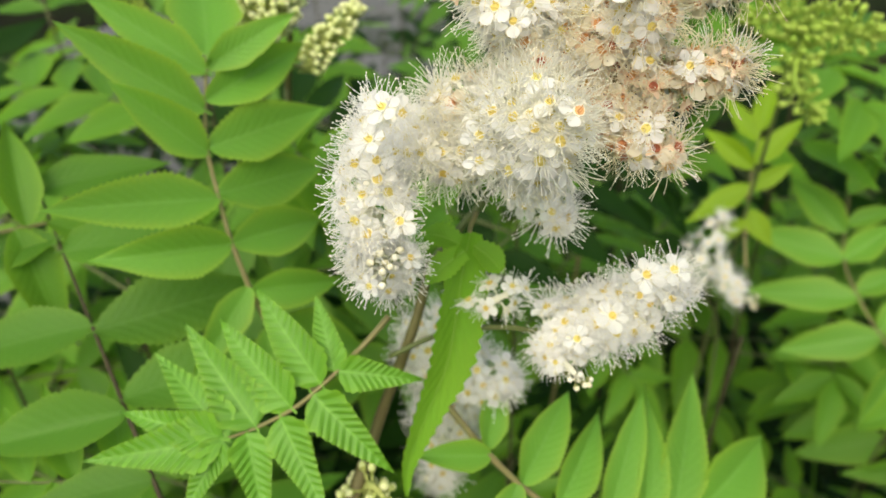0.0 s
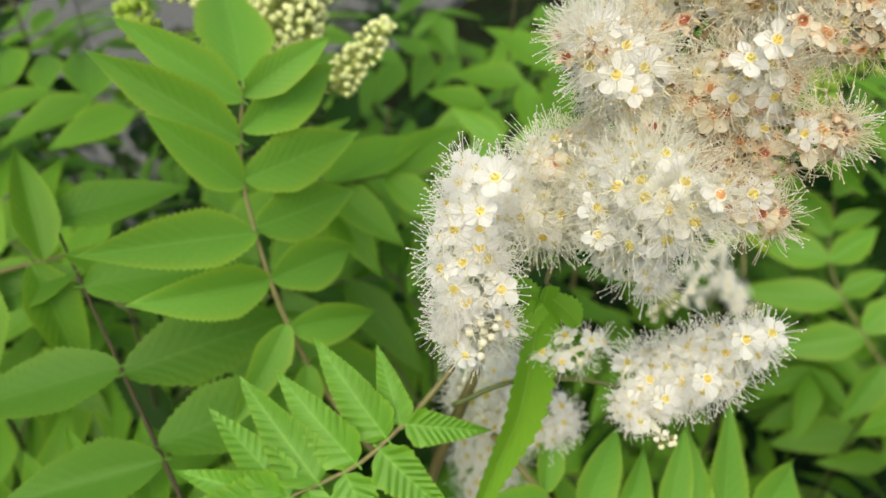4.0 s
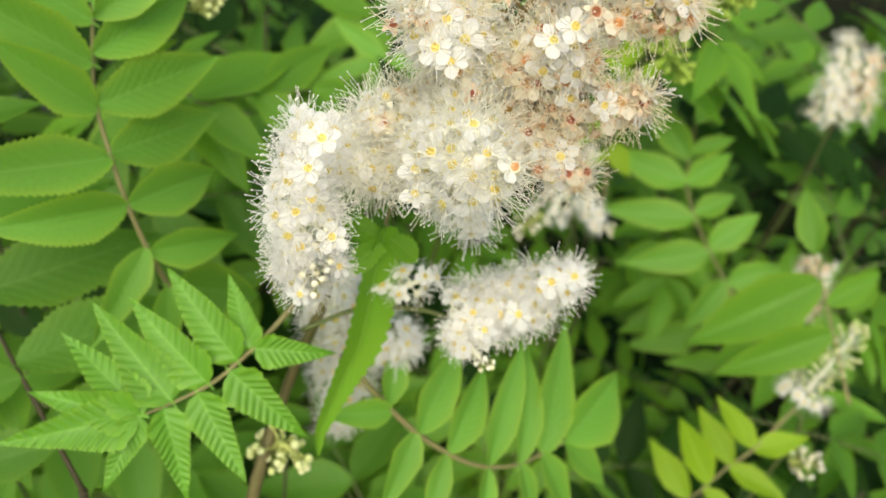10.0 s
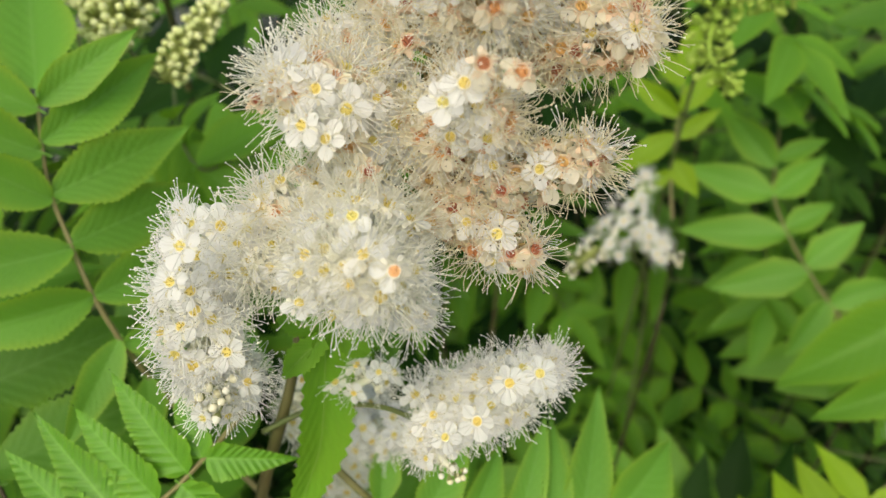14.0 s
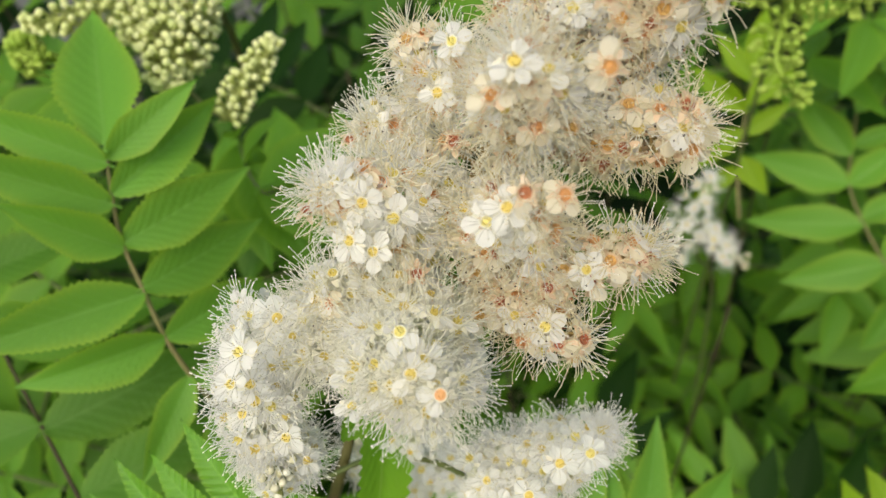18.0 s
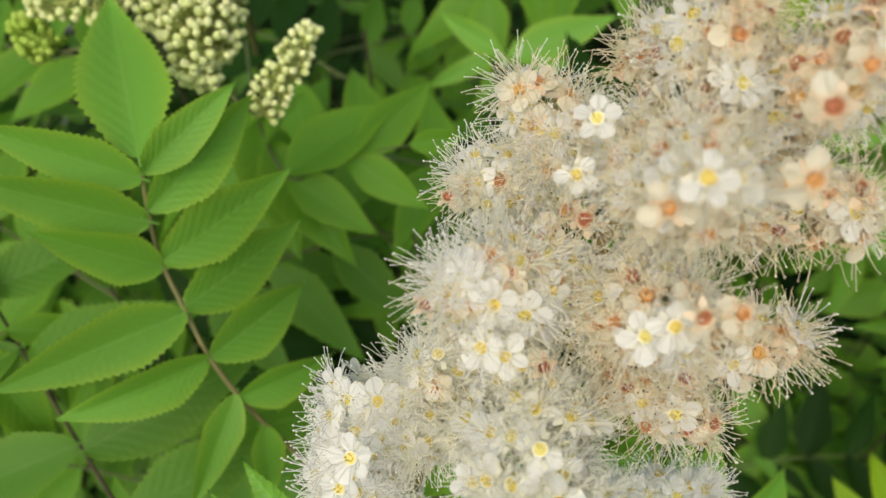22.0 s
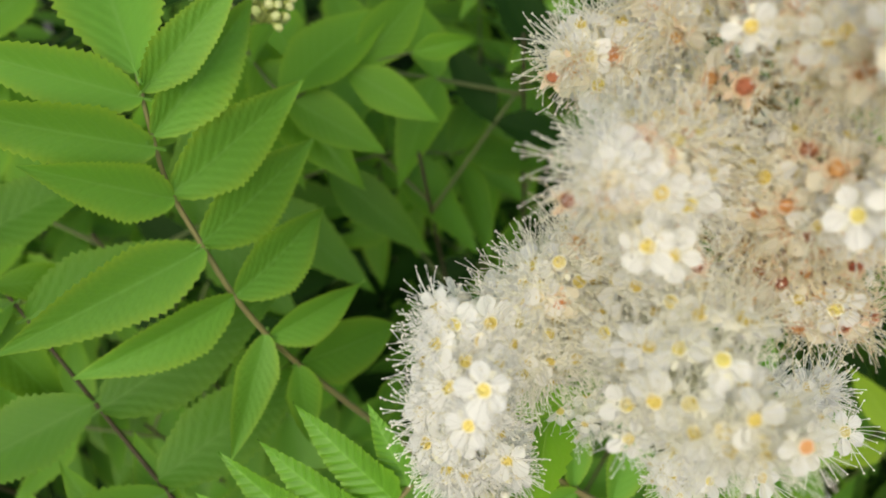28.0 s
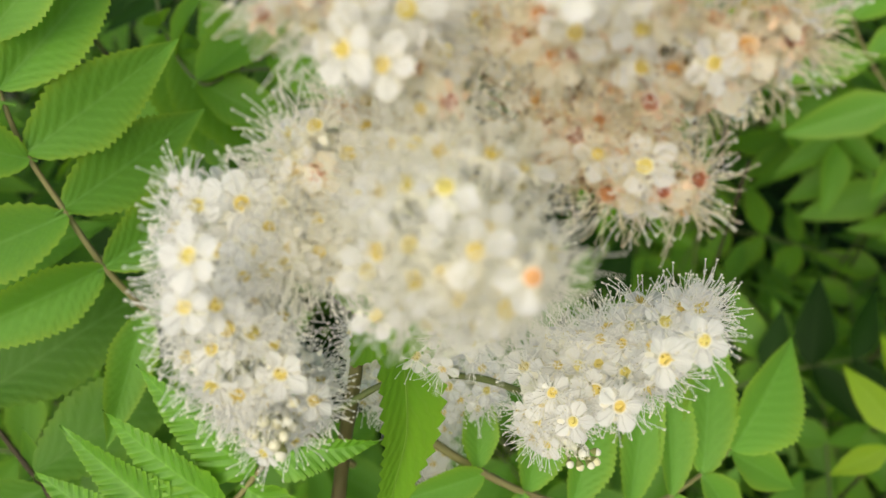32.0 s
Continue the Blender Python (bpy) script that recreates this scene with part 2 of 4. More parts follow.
class Build:
    """Collects vertices, faces, materials and surface coordinates for one mesh."""

    def __init__(self):
        self.v, self.f, self.m, self.uv = [], [], [], {}

    def grid(self, rows, mat, uvs=None):
        first, n = len(self.v), len(rows[0])
        for r, row in enumerate(rows):
            for c, p in enumerate(row):
                if uvs:
                    self.uv[len(self.v)] = uvs[r][c]
                self.v.append(tuple(p))
        for r in range(len(rows) - 1):
            for c in range(n - 1):
                a = first + r * n + c
                self.f.append((a, a + 1, a + n + 1, a + n))
                self.m.append(mat)

    def tube(self, points, radii, sides, mat, cap=True):
        pts = [Vector(p) for p in points]
        first = len(self.v)
        side = None
        for i, p in enumerate(pts):
            d = (pts[min(i + 1, len(pts) - 1)] - pts[max(i - 1, 0)]).normalized()
            if side is None:
                side = d.orthogonal().normalized()
            side = (side - d * side.dot(d)).normalized()
            other = d.cross(side)
            for k in range(sides):
                a = 2 * math.pi * k / sides
                self.v.append(tuple(p + (side * math.cos(a) + other * math.sin(a)) * radii[i]))
        for i in range(len(pts) - 1):
            for k in range(sides):
                a, b = first + i * sides + k, first + i * sides + (k + 1) % sides
                self.f.append((a, b, b + sides, a + sides))
                self.m.append(mat)
        if cap:
            for i, flip in ((0, True), (len(pts) - 1, False)):
                ring = [first + i * sides + k for k in range(sides)]
                self.f.append(tuple(reversed(ring)) if flip else tuple(ring))
                self.m.append(mat)

    def bead(self, centre, r, mat, squash=1.0):
        c, first = Vector(centre), len(self.v)
        for d in ((1, 0, 0), (0, 1, 0), (-1, 0, 0), (0, -1, 0), (0, 0, squash), (0, 0, -squash)):
            self.v.append(tuple(c + Vector(d) * r))
        for k in range(4):
            a, b = first + k, first + (k + 1) % 4
            self.f += [(a, b, first + 4), (b, a, first + 5)]
            self.m += [mat, mat]

    def ball(self, centre, r, mat, tall=1.0, rings=5, sides=8):
        c = Vector(centre)
        rows = []
        for i in range(rings + 1):
            a = math.pi * i / rings
            rows.append([c + Vector((math.sin(a) * math.cos(b) * r, math.sin(a) * math.sin(b) * r, -math.cos(a) * r * tall)) for b in (2 * math.pi * k / sides for k in range(sides + 1))])
        self.grid(rows, mat)

    def mesh(self, name, mats, smooth=True):
        me = bpy.data.meshes.new(name)
        me.from_pydata(self.v, [], self.f)
        for m in mats:
            me.materials.append(m)
        me.polygons.foreach_set("material_index", self.m)
        me.polygons.foreach_set("use_smooth", [smooth] * len(self.f))
        if self.uv:
            lay = me.uv_layers.new(name="UVMap")
            flat = np.zeros(len(me.loops) * 2)
            idx = np.zeros(len(me.loops), dtype=int)
            me.loops.foreach_get("vertex_index", idx)
            for k, vi in enumerate(idx):
                flat[2 * k:2 * k + 2] = self.uv.get(int(vi), (0.5, 0.5))
            lay.data.foreach_set("uv", flat)
        me.update()
        return me


def thing(name, base, label, category, group=""):
    ob = new(name)
    ob.location = base
    ob.empty_display_size = 0.01
    return tagged(ob, label, category, group)


def part(name, mesh, parent, m=None, label=""):
    ob = new(name, mesh)
    ob.parent = parent
    if m is not None:
        ob.matrix_basis = m
    return tagged(ob, label)


def smooth_line(points, steps):
    """A rounded line through the points (Catmull-Rom), and its tangent, at any share of its length."""
    p = [Vector(q) for q in points]
    p = [2 * p[0] - p[1], *p, 2 * p[-1] - p[-2]]
    out = []
    for i in range(1, len(p) - 2):
        for k in range(steps):
            t = k / steps
            a, b, c, d = p[i - 1:i + 3]
            out.append(0.5 * ((2 * b) + (c - a) * t + (2 * a - 5 * b + 4 * c - d) * t * t + (3 * b - a - 3 * c + d) * t ** 3))
    return [*out, p[-2]]


def along(line, s):
    total = [0.0]
    for a, b in zip(line, line[1:]):
        total.append(total[-1] + (b - a).length)
    want = s * total[-1]
    for i in range(len(line) - 1):
        if want <= total[i + 1] or i == len(line) - 2:
            f = (want - total[i]) / max(1e-9, total[i + 1] - total[i])
            return line[i].lerp(line[i + 1], f), (line[i + 1] - line[i]).normalized()


def basis(place, x_axis, z_axis, scale=1.0):
    """A pose with its x along x_axis and its z near z_axis."""
    x = Vector(x_axis).normalized()
    y = Vector(z_axis).cross(x).normalized()
    z = x.cross(y)
    m = Matrix((x, y, z)).transposed().to_4x4()
    return Matrix.Translation(place) @ m @ Matrix.Scale(scale, 4)


# ---- leaflets ----


def leaflet_mesh(name, wide, mat, teeth, per_tooth, cols, seed, bend, fold, pleat):
    """One leaflet of length 1 along x, with a toothed margin, a sunken midrib and pleats between its side veins."""
    rnd = random.Random(seed)
    widest, taper = (0.17, 1.2) if pleat > 0.01 else (0.30, 1.75)
    rows, uvs = [], []
    n = teeth * per_tooth
    lean = 0.20 if pleat > 0.01 else 0.034 if per_tooth > 1 else 0.0   # how far the side veins run forward to the margin
    for i in range(n + 1):
        u = i / n
        wobble = 1 + rnd.uniform(-0.05, 0.03) if per_tooth == 1 else 1.05 - 0.16 * (i % per_tooth) / per_tooth
        row, uvr = [], []
        for c in range(cols):
            v = 2 * c / (cols - 1) - 1
            x = u + lean * abs(v) * (1 - u) * min(1.0, 0.2 + u * 6)
            w = wide * 0.5 * (min(1.0, x / widest) ** 0.55) * (1 - max(0.0, (x - widest) / (1 - widest)) ** taper) ** (1.0 if pleat > 0.01 else 1.12)
            w = max(w, 0.003)
            if 0 < i < n:
                w *= wobble * (1 + 0.03 * math.sin(9 * u + seed))
            up = fold * abs(v) * w * 2 - bend * x * x + 0.02 * math.sin(5.0 * u + 1.7 * seed) * v
            if pleat > 0.01:
                fade = min(1.0, 2.2 * abs(v)) * (1 - 0.35 * abs(v)) * min(1.0, 6 * (1 - u))
                up += pleat * (1 - 2 * abs((12 * u) % 1.0 * 2 - 1)) * fade
            else:
                up += pleat * math.sin(2 * math.pi * 12 * (u - 0.20 * abs(v))) * abs(v) * (1 - abs(v) * 0.5) + 0.012 * math.sin(7.0 * u + 2.3 * seed) * v * v * wide
            row.append((x, v * w, up))
            uvr.append((u + 0.20 * abs(v) if pleat > 0.01 else u, 0.5 + 0.5 * v))
        rows.append(row)
        uvs.append(uvr)
    b = Build()
    b.grid(rows, 0, uvs)
    b.tube([(-0.05, 0, -0.004), (0.3, 0, -0.006 - bend * 0.09), (0.92, 0, -0.004 - bend * 0.85)], [0.011, 0.008, 0.002], 4, 0, False)
    return b.mesh(name, [mat])


WIDTHS = (0.17, 0.27, 0.35, 0.42, 0.52)
FINE, COARSE = {}, {}


def fine_leaflet(mat, wide, k):
    w = min(WIDTHS, key=lambda a: abs(a - wide))
    key = (mat.name, w, k % 3)
    if key not in FINE:
        FINE[key] = leaflet_mesh("leaflet", w, mat, 24, 4 if mat is LEAF_PLEATED else 3, 9, k % 3 + 1, (0.06, 0.16, 0.11)[k % 3], (0.16, 0.24, 0.11)[k % 3], 0.012 if mat is LEAF_PLEATED else 0.0018)
    return FINE[key]


def coarse_leaflet(mat, wide, k):
    w = min(WIDTHS, key=lambda a: abs(a - wide))
    key = (mat.name, w, k % 2)
    if key not in COARSE:
        COARSE[key] = leaflet_mesh("leaflet", w, mat, 11, 2, 5, k % 2 + 5, (0.08, 0.16)[k % 2], (0.10, 0.16)[k % 2], 0.003)
    return COARSE[key]


def compound_leaf(owner, rachis, normal, leaflets, mat, seed, fine=True, thick=0.0009, label="", dim=False, stalk=None):
    """A pinnate leaf under its shoot. Leaflets: share of the rachis, angle from its way (degrees) or the tip's place, length (mm), width as a share of length."""
    rnd = random.Random(seed)
    base = owner.location
    line = smooth_line([Vector(p) - base for p in rachis], 6)
    n = Vector(normal).normalized()
    b = Build()
    k = len(line) - 1
    b.tube(line, [thick * (1 - 0.55 * i / k) for i in range(k + 1)], 6 if fine else 4, 0)
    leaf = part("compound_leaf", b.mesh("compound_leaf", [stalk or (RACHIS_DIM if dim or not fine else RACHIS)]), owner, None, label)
    for i, (s, angle, mm, wide) in enumerate(leaflets):
        p, t = along(line, s)
        flat = (n - t * n.dot(t)).normalized()
        side = flat.cross(t)
        if isinstance(angle, tuple):   # the tip's place is known
            way = Vector(angle) - base - p
            mm = way.length * 1000
        else:
            a = radians(angle)
            way = t * math.cos(a) + side * math.sin(a)
        tilt = flat + Vector((rnd.uniform(-1, 1), rnd.uniform(-1, 1), rnd.uniform(-1, 1))) * (0.14 if fine else 0.3)
        me = (fine_leaflet if fine else coarse_leaflet)(mat, wide, rnd.randrange(6))
        part("leaflet", me, leaf, basis(p + flat * 0.0004, way, tilt, mm / 1000))
    return leaf

# ---- flowers ----


def petal(b, angle, size, lift, mat, rnd):
    rows = []
    ca, sa = math.cos(angle), math.sin(angle)
    cup, wide = rnd.uniform(0.05, 0.18), rnd.uniform(0.44, 0.54)
    skew, dip = rnd.uniform(-0.2, 0.2), rnd.uniform(-0.25, 0.1)
    for u in (0.0, 0.22, 0.45, 0.68, 0.88, 1.0, 1.06):
        w = size * max(0.13, wide * math.sqrt(max(0.0, 1 - ((u - 0.60) / 0.50) ** 2)))
        row = []
        for c in range(5):
            v = c / 2 - 1
            r = 0.0008 + size * (u - 0.05 * v * v * (u > 0.8))
            z = size * (lift * u + dip * u * u + cup * (v * v * 0.4 - 0.5 * u * (1 - u)) + 0.06 * math.sin(3 * v + 5 * angle) + skew * v * u * 0.5)
            row.append((ca * r - sa * v * w, sa * r + ca * v * w, z))
        rows.append(row)
    b.grid(rows, mat)


def stamens(b, count, short, long, spread, mat, tips, tip_r, rnd, limp=0.0):
    """Fine threads that splay from the cup's rim and bow outward, each with a small anther."""
    for k in range(count):
        a = 2 * math.pi * (k + rnd.uniform(-0.5, 0.5)) / count
        lean = radians(rnd.uniform(*spread))
        ln = rnd.uniform(short, long)
        d = Vector((math.cos(a) * math.sin(lean), math.sin(a) * math.sin(lean), math.cos(lean)))
        kink = Vector((rnd.uniform(-1, 1), rnd.uniform(-1, 1), rnd.uniform(-0.2, 1))) * ln * (0.09 + limp)
        p0 = Vector((math.cos(a) * 0.00105, math.sin(a) * 0.00105, 0.0002))
        p2 = p0 + d * ln
        p1 = (p0 + p2) / 2 + kink
        b.tube([p0, (p0 * 2 + p1 * 3) / 5 + kink * 0.25, (p1 * 3 + p2 * 2) / 5 + kink * 0.15, p2], [0.000075, 0.000066, 0.00006, 0.00005], 3, mat, False)
        b.bead(p2, tip_r * rnd.uniform(0.8, 1.2), rnd.choice(tips))


def flower_mesh(age, seed):
    """age: fresh (five petals), open and fluffy (some petals gone, long threads), marked (orange disc), fading or spent (cream, red disc)."""
    rnd = random.Random(seed * 7 + len(age))
    b = Build()
    disc = {"marked": DISC_ORANGE, "fading": DISC_ORANGE, "spent": DISC_RED}.get(age, DISC)
    old = age in ("fading", "spent")
    mats = [PETAL_OLD if old else PETAL, disc, FILAMENT_OLD if old else FILAMENT_SOFT if age in ("fluffy", "marked") else FILAMENT, ANTHER_OLD if old else ANTHER, CUP_OLD if old else CUP, STALK, ANTHER_DARK]
    # the cup, a shallow bowl with a broad pale rim, and the disc inside it
    rim = 0.0013 if old else 0.0010
    ring = lambda r, z: [(r * math.cos(t), r * math.sin(t), z) for t in (2 * math.pi * k / 10 for k in range(11))]
    b.grid([ring(0.0002, -0.0013), ring(0.0009, -0.0008), ring(rim, 0.0), ring(rim - 0.0001, 0.0002), ring(rim - 0.0003, 0.00002)], 4)
    dome = 0.0001 if not old else -0.0003
    b.grid([ring(0.00078 if old else 0.00074, 0.0001), ring(0.0005, dome), ring(0.0003, dome * 1.5), ring(0.00002, dome)], 1)
    for k in range(7):   # nectar lobes and styles on the disc
        a = 2 * math.pi * k / 7 + rnd.uniform(-0.4, 0.4)
        r = rnd.uniform(0.0002, 0.0006)
        b.tube([(r * math.cos(a), r * math.sin(a), 0), (r * 1.3 * math.cos(a), r * 1.3 * math.sin(a), rnd.uniform(0.0004, 0.0009))], [0.00015, 0.00009], 3, 1)
    count = {"fresh": 5, "open": rnd.choice((3, 4, 5)), "fluffy": rnd.choice((2, 3, 3)), "marked": 2, "fading": rnd.choice((2, 3, 4)), "spent": rnd.choice((0, 1, 1))}[age]
    turn = rnd.uniform(0, 6)
    lift = (-0.05, 0.30) if age in ("fresh", "open", "marked") else (-0.55, 0.15)
    for k in rnd.sample(range(5), count):
        petal(b, turn + 2 * math.pi * k / 5 + rnd.uniform(-0.15, 0.15), rnd.uniform(0.0019, 0.0025), rnd.uniform(*lift), 0, rnd)
    for k in range(5):   # small pale sepals under the petals
        a = turn + 2 * math.pi * (k + 0.5) / 5
        s = Vector((math.cos(a), math.sin(a), -0.7)) * 0.0009
        t = Vector((-math.sin(a), math.cos(a), 0)) * 0.0006
        q = Vector((math.cos(a), math.sin(a), 0)) * 0.0013
        b.grid([[q - t, q + t], [q + s - t * 0.3, q + s + t * 0.3]], 4)
    if age == "fluffy":
        stamens(b, 20, 0.0034, 0.0060, (24, 80), 2, (3,), 0.00014, rnd)
    elif age in ("fresh", "open", "marked"):
        stamens(b, 19, 0.0028, 0.0050, (24, 80), 2, (3,), 0.00018, rnd)
    else:
        stamens(b, 13, 0.0032, 0.0054, (30, 84), 2, (3, 3, 3, 6), 0.00014, rnd, 0.05)
    return b.mesh("flower", mats)


FLOWERS = {age: [flower_mesh(age, k) for k in range(4)] for age in ("fresh", "open", "fluffy", "marked", "fading", "spent")}


def bud_mesh(mat, seed, tall=1.05, stalk=STALK):
    b = Build()
    b.ball((0, 0, 0.0010), 0.00115, 0, tall, 6, 9)
    ring = lambda r, z: [(r * math.cos(t), r * math.sin(t), z) for t in (2 * math.pi * k / 9 for k in range(10))]
    b.grid([ring(0.0003, -0.0008), ring(0.00075, -0.0003), ring(0.00112, 0.0005), ring(0.00118, 0.0008)], 1)
    b.tube([(0, 0, -0.004), (0, 0, -0.0006)], [0.00022, 0.0003], 5, 1)
    return b.mesh("bud", [mat, stalk])


BUDS = {"white": [bud_mesh(BUD, 1), bud_mesh(BUD, 2, 1.2)], "pale": [bud_mesh(BUD_GREEN, 3, 1.05, BUD_STALK), bud_mesh(BUD_GREEN, 4, 1.2, BUD_STALK)], "young": [bud_mesh(BUD_YOUNG, 5, 1.05, BUD_YOUNG), bud_mesh(BUD_YOUNG, 6, 1.2, BUD_YOUNG)]}


# place, age, size and kind of the flowers that stand out on the panicle
STANDING_OUT = [
    ((0.0170, 0.0880, 1.2090), "marked", 0.95, 0), ((0.0134, 0.0912, 1.2090), "fluffy", 0.95, 1), ((0.0043, 0.0976, 1.2010), "open", 0.95, 1),
    ((0.0110, 0.1010, 1.2060), "open", 0.85, 2), ((0.0043, 0.0950, 1.1980), "open", 0.85, 3), ((-0.0106, 0.1003, 1.2042), "fresh", 1.0, 2),
    ((-0.0126, 0.0985, 1.1996), "fresh", 0.9, 1), ((-0.0142, 0.1012, 1.1885), "fresh", 0.95, 3), ((-0.0080, 0.0990, 1.1850), "fresh", 0.95, 0),
    ((0.0003, 0.1140, 1.1990), "fresh", 0.95, 1), ((0.0141, 0.1084, 1.2092), "spent", 0.9, 2), ((0.0115, 0.1090, 1.2085), "fluffy", 0.8, 0),
    ((0.0382, 0.1072, 1.2070), "spent", 0.9, 0), ((0.0372, 0.1068, 1.2095), "fresh", 0.9, 3), ((0.0001, 0.1127, 1.2182), "spent", 0.9, 1),
    ((0.0062, 0.1062, 1.2180), "fresh", 0.95, 0), ((0.0090, 0.1060, 1.2160), "open", 0.9, 2), ((0.0238, 0.1036, 1.2220), "fresh", 0.95, 2),
    ((0.0262, 0.1026, 1.2250), "fresh", 0.95, 1), ((0.0282, 0.1014, 1.2280), "spent", 0.95, 3), ((0.0275, 0.1080, 1.2410), "open", 1.05, 3),
    ((0.0250, 0.1089, 1.2364), "fading", 1.0, 1), ((0.0209, 0.1242, 1.2354), "open", 0.9, 0), ((0.0192, 0.1096, 1.1996), "fluffy", 0.85, 2),
    ((0.0156, 0.1397, 1.2260), "open", 0.9, 1), ((0.0381, 0.1085, 1.2392), "fading", 1.0, 0), ((0.0376, 0.1095, 1.2472), "spent", 1.0, 2),
    ((0.0186, 0.1213, 1.2297), "open", 0.9, 3), ((0.0036, 0.1342, 1.2145), "spent", 0.85, 0), ((0.0338, 0.1050, 1.1962), "spent", 0.9, 1),
    ((0.0387, 0.0985, 1.1768), "fresh", 1.0, 1), ((0.0337, 0.0972, 1.1765), "fresh", 1.0, 0), ((0.0289, 0.0964, 1.1684), "fresh", 1.0, 2),
    ((0.0330, 0.1030, 1.2260), "fading", 0.95, 2), ((0.0310, 0.1075, 1.2100), "open", 0.9, 1), ((0.0240, 0.0990, 1.1610), "fresh", 0.9, 3),
]
CLEAR = [Vector(p) for p, _, _, _ in STANDING_OUT]
BRANCHES = []


LIGHTWARD = Vector((-0.15, -0.55, 0.82))   # flowers turn towards the open sky in front


def flower_spike(owner, points, radius, count, ages, buds=0, seed=1, bud_kind="white", size=1.0, taper=0.25, label=""):
    """A branch of the panicle with its flowers all round it, outward, and buds at its tip. ages: the kinds of flower and their shares."""
    rnd = random.Random(seed)
    base = owner.location
    line = smooth_line([Vector(p) - base for p in points], 6)
    k = len(line) - 1
    b = Build()
    b.tube(line, [0.0011 * (1 - 0.5 * i / k) for i in range(k + 1)], 6, 0)
    spots = []
    total = count + buds
    for i in range(total):
        s = (i + 0.5) / total
        p, t = along(line, min(1.0, s * 1.12))
        x = t.orthogonal().normalized()
        y = t.cross(x)
        a = i * 2.39996 + rnd.uniform(-0.35, 0.35)
        rise = max(0.0, (s - 0.70) / 0.30)
        out = (x * math.cos(a) + y * math.sin(a)) * math.cos(rise * 1.45) + t * (0.15 + math.sin(rise * 1.45))
        out.normalize()
        r = radius * (1 - taper * s * s) * (rnd.uniform(0.86, 1.14) if i % 4 else rnd.uniform(0.45, 0.75))
        if i >= count and count:
            r *= 0.85
        spots.append((p, p + out * r, out, i >= count))
    for p, q, out, _ in spots:
        b.tube([p, p.lerp(q, 0.5) + out.orthogonal() * 0.0004, q - out * 0.0008], [0.00035, 0.00025, 0.0003], 4, 0, False)
    spike = part("flower_spike", b.mesh("flower_spike", [(BUD_YOUNG if bud_kind == "young" else BUD_STALK) if not count else PEDICEL_OLD_SHADE if dict(ages).get("spent") else PEDICEL]), owner, None, label)
    BRANCHES.append((spike, [q + base for _, q, _, _ in spots]))
    names, shares = zip(*ages)
    for p, q, out, is_bud in spots:
        if not is_bud and any((q + base - c).length < 0.0028 for c in CLEAR):
            continue
        face = (out + LIGHTWARD * 0.5 + Vector((rnd.uniform(-1, 1), rnd.uniform(-1, 1), rnd.uniform(-1, 1))) * 0.38).normalized()
        spin = Matrix.Rotation(rnd.uniform(0, 6.28), 4, "Z")
        m = Matrix.Translation(q) @ face.to_track_quat("Z", "Y").to_matrix().to_4x4() @ spin @ Matrix.Scale(size * rnd.uniform(0.88, 1.12), 4)
        if is_bud:   # buds among open flowers are the smallest ones, at the tip
            part("bud", rnd.choice(BUDS[bud_kind]), spike, m @ Matrix.Scale(0.72 if count else 1.0, 4))
        else:
            age = rnd.choices(names, shares)[0]
            part("flower", rnd.choice(FLOWERS[age]), spike, m)
    return spike


def single_flower(spike, place, kind, size=1.0, k=0, spin=0.0):
    """One flower that stands out on its spike, facing outward and up to the front."""
    q = Vector(place) - spike.parent.location
    sway = Vector((math.sin(9e3 * q.x), math.sin(7e3 * q.y), math.sin(8e3 * q.z)))   # each turned a little its own way
    out = (LIGHTWARD + Vector((0, -0.2, 0)) + sway * 0.32).normalized()
    m = Matrix.Translation(q) @ out.to_track_quat("Z", "Y").to_matrix().to_4x4() @ Matrix.Rotation(radians(spin), 4, "Z") @ Matrix.Scale(size, 4)
    return part("flower", FLOWERS[kind][k], spike, m)


def bud_spike(owner, points, radius, count, kind, seed, size=1.0, label=""):
    return flower_spike(owner, points, radius, 0, [("fresh", 1)], count, seed, kind, size, 0.4, label)


def stem(owner, points, thick, thin, mat, name="stem", label=""):
    line = smooth_line([Vector(p) - owner.location for p in points], 8)
    k = len(line) - 1
    rnd = random.Random(k)
    b = Build()
    b.tube(line, [(thick + (thin - thick) * i / k) * rnd.uniform(0.94, 1.08) for i in range(k + 1)], 8, 0)
    return part(name, b.mesh(name, [mat]), owner, None, label)

# ---- ground ----


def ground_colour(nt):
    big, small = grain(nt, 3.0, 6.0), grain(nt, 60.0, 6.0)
    # soil and moss tones set near black to stand in for canopy shade
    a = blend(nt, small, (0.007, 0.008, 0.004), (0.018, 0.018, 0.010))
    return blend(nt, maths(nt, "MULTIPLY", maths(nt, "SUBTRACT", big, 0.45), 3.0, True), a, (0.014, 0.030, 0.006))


SOIL = thin_surface("soil_shade_dark", ground_colour, 0.95, 0.0, (0, 0, 0), (lambda nt: grain(nt, 120.0, 6.0), 1.0, 0.01), spec=0.05)
PAVING = thin_surface("paving_grey", lambda nt: blend(nt, grain(nt, 40.0, 6.0), (0.03, 0.032, 0.032), (0.22, 0.225, 0.22)), 0.9, 0.0, (0, 0, 0), (lambda nt: grain(nt, 90.0, 6.0), 0.8, 0.004))

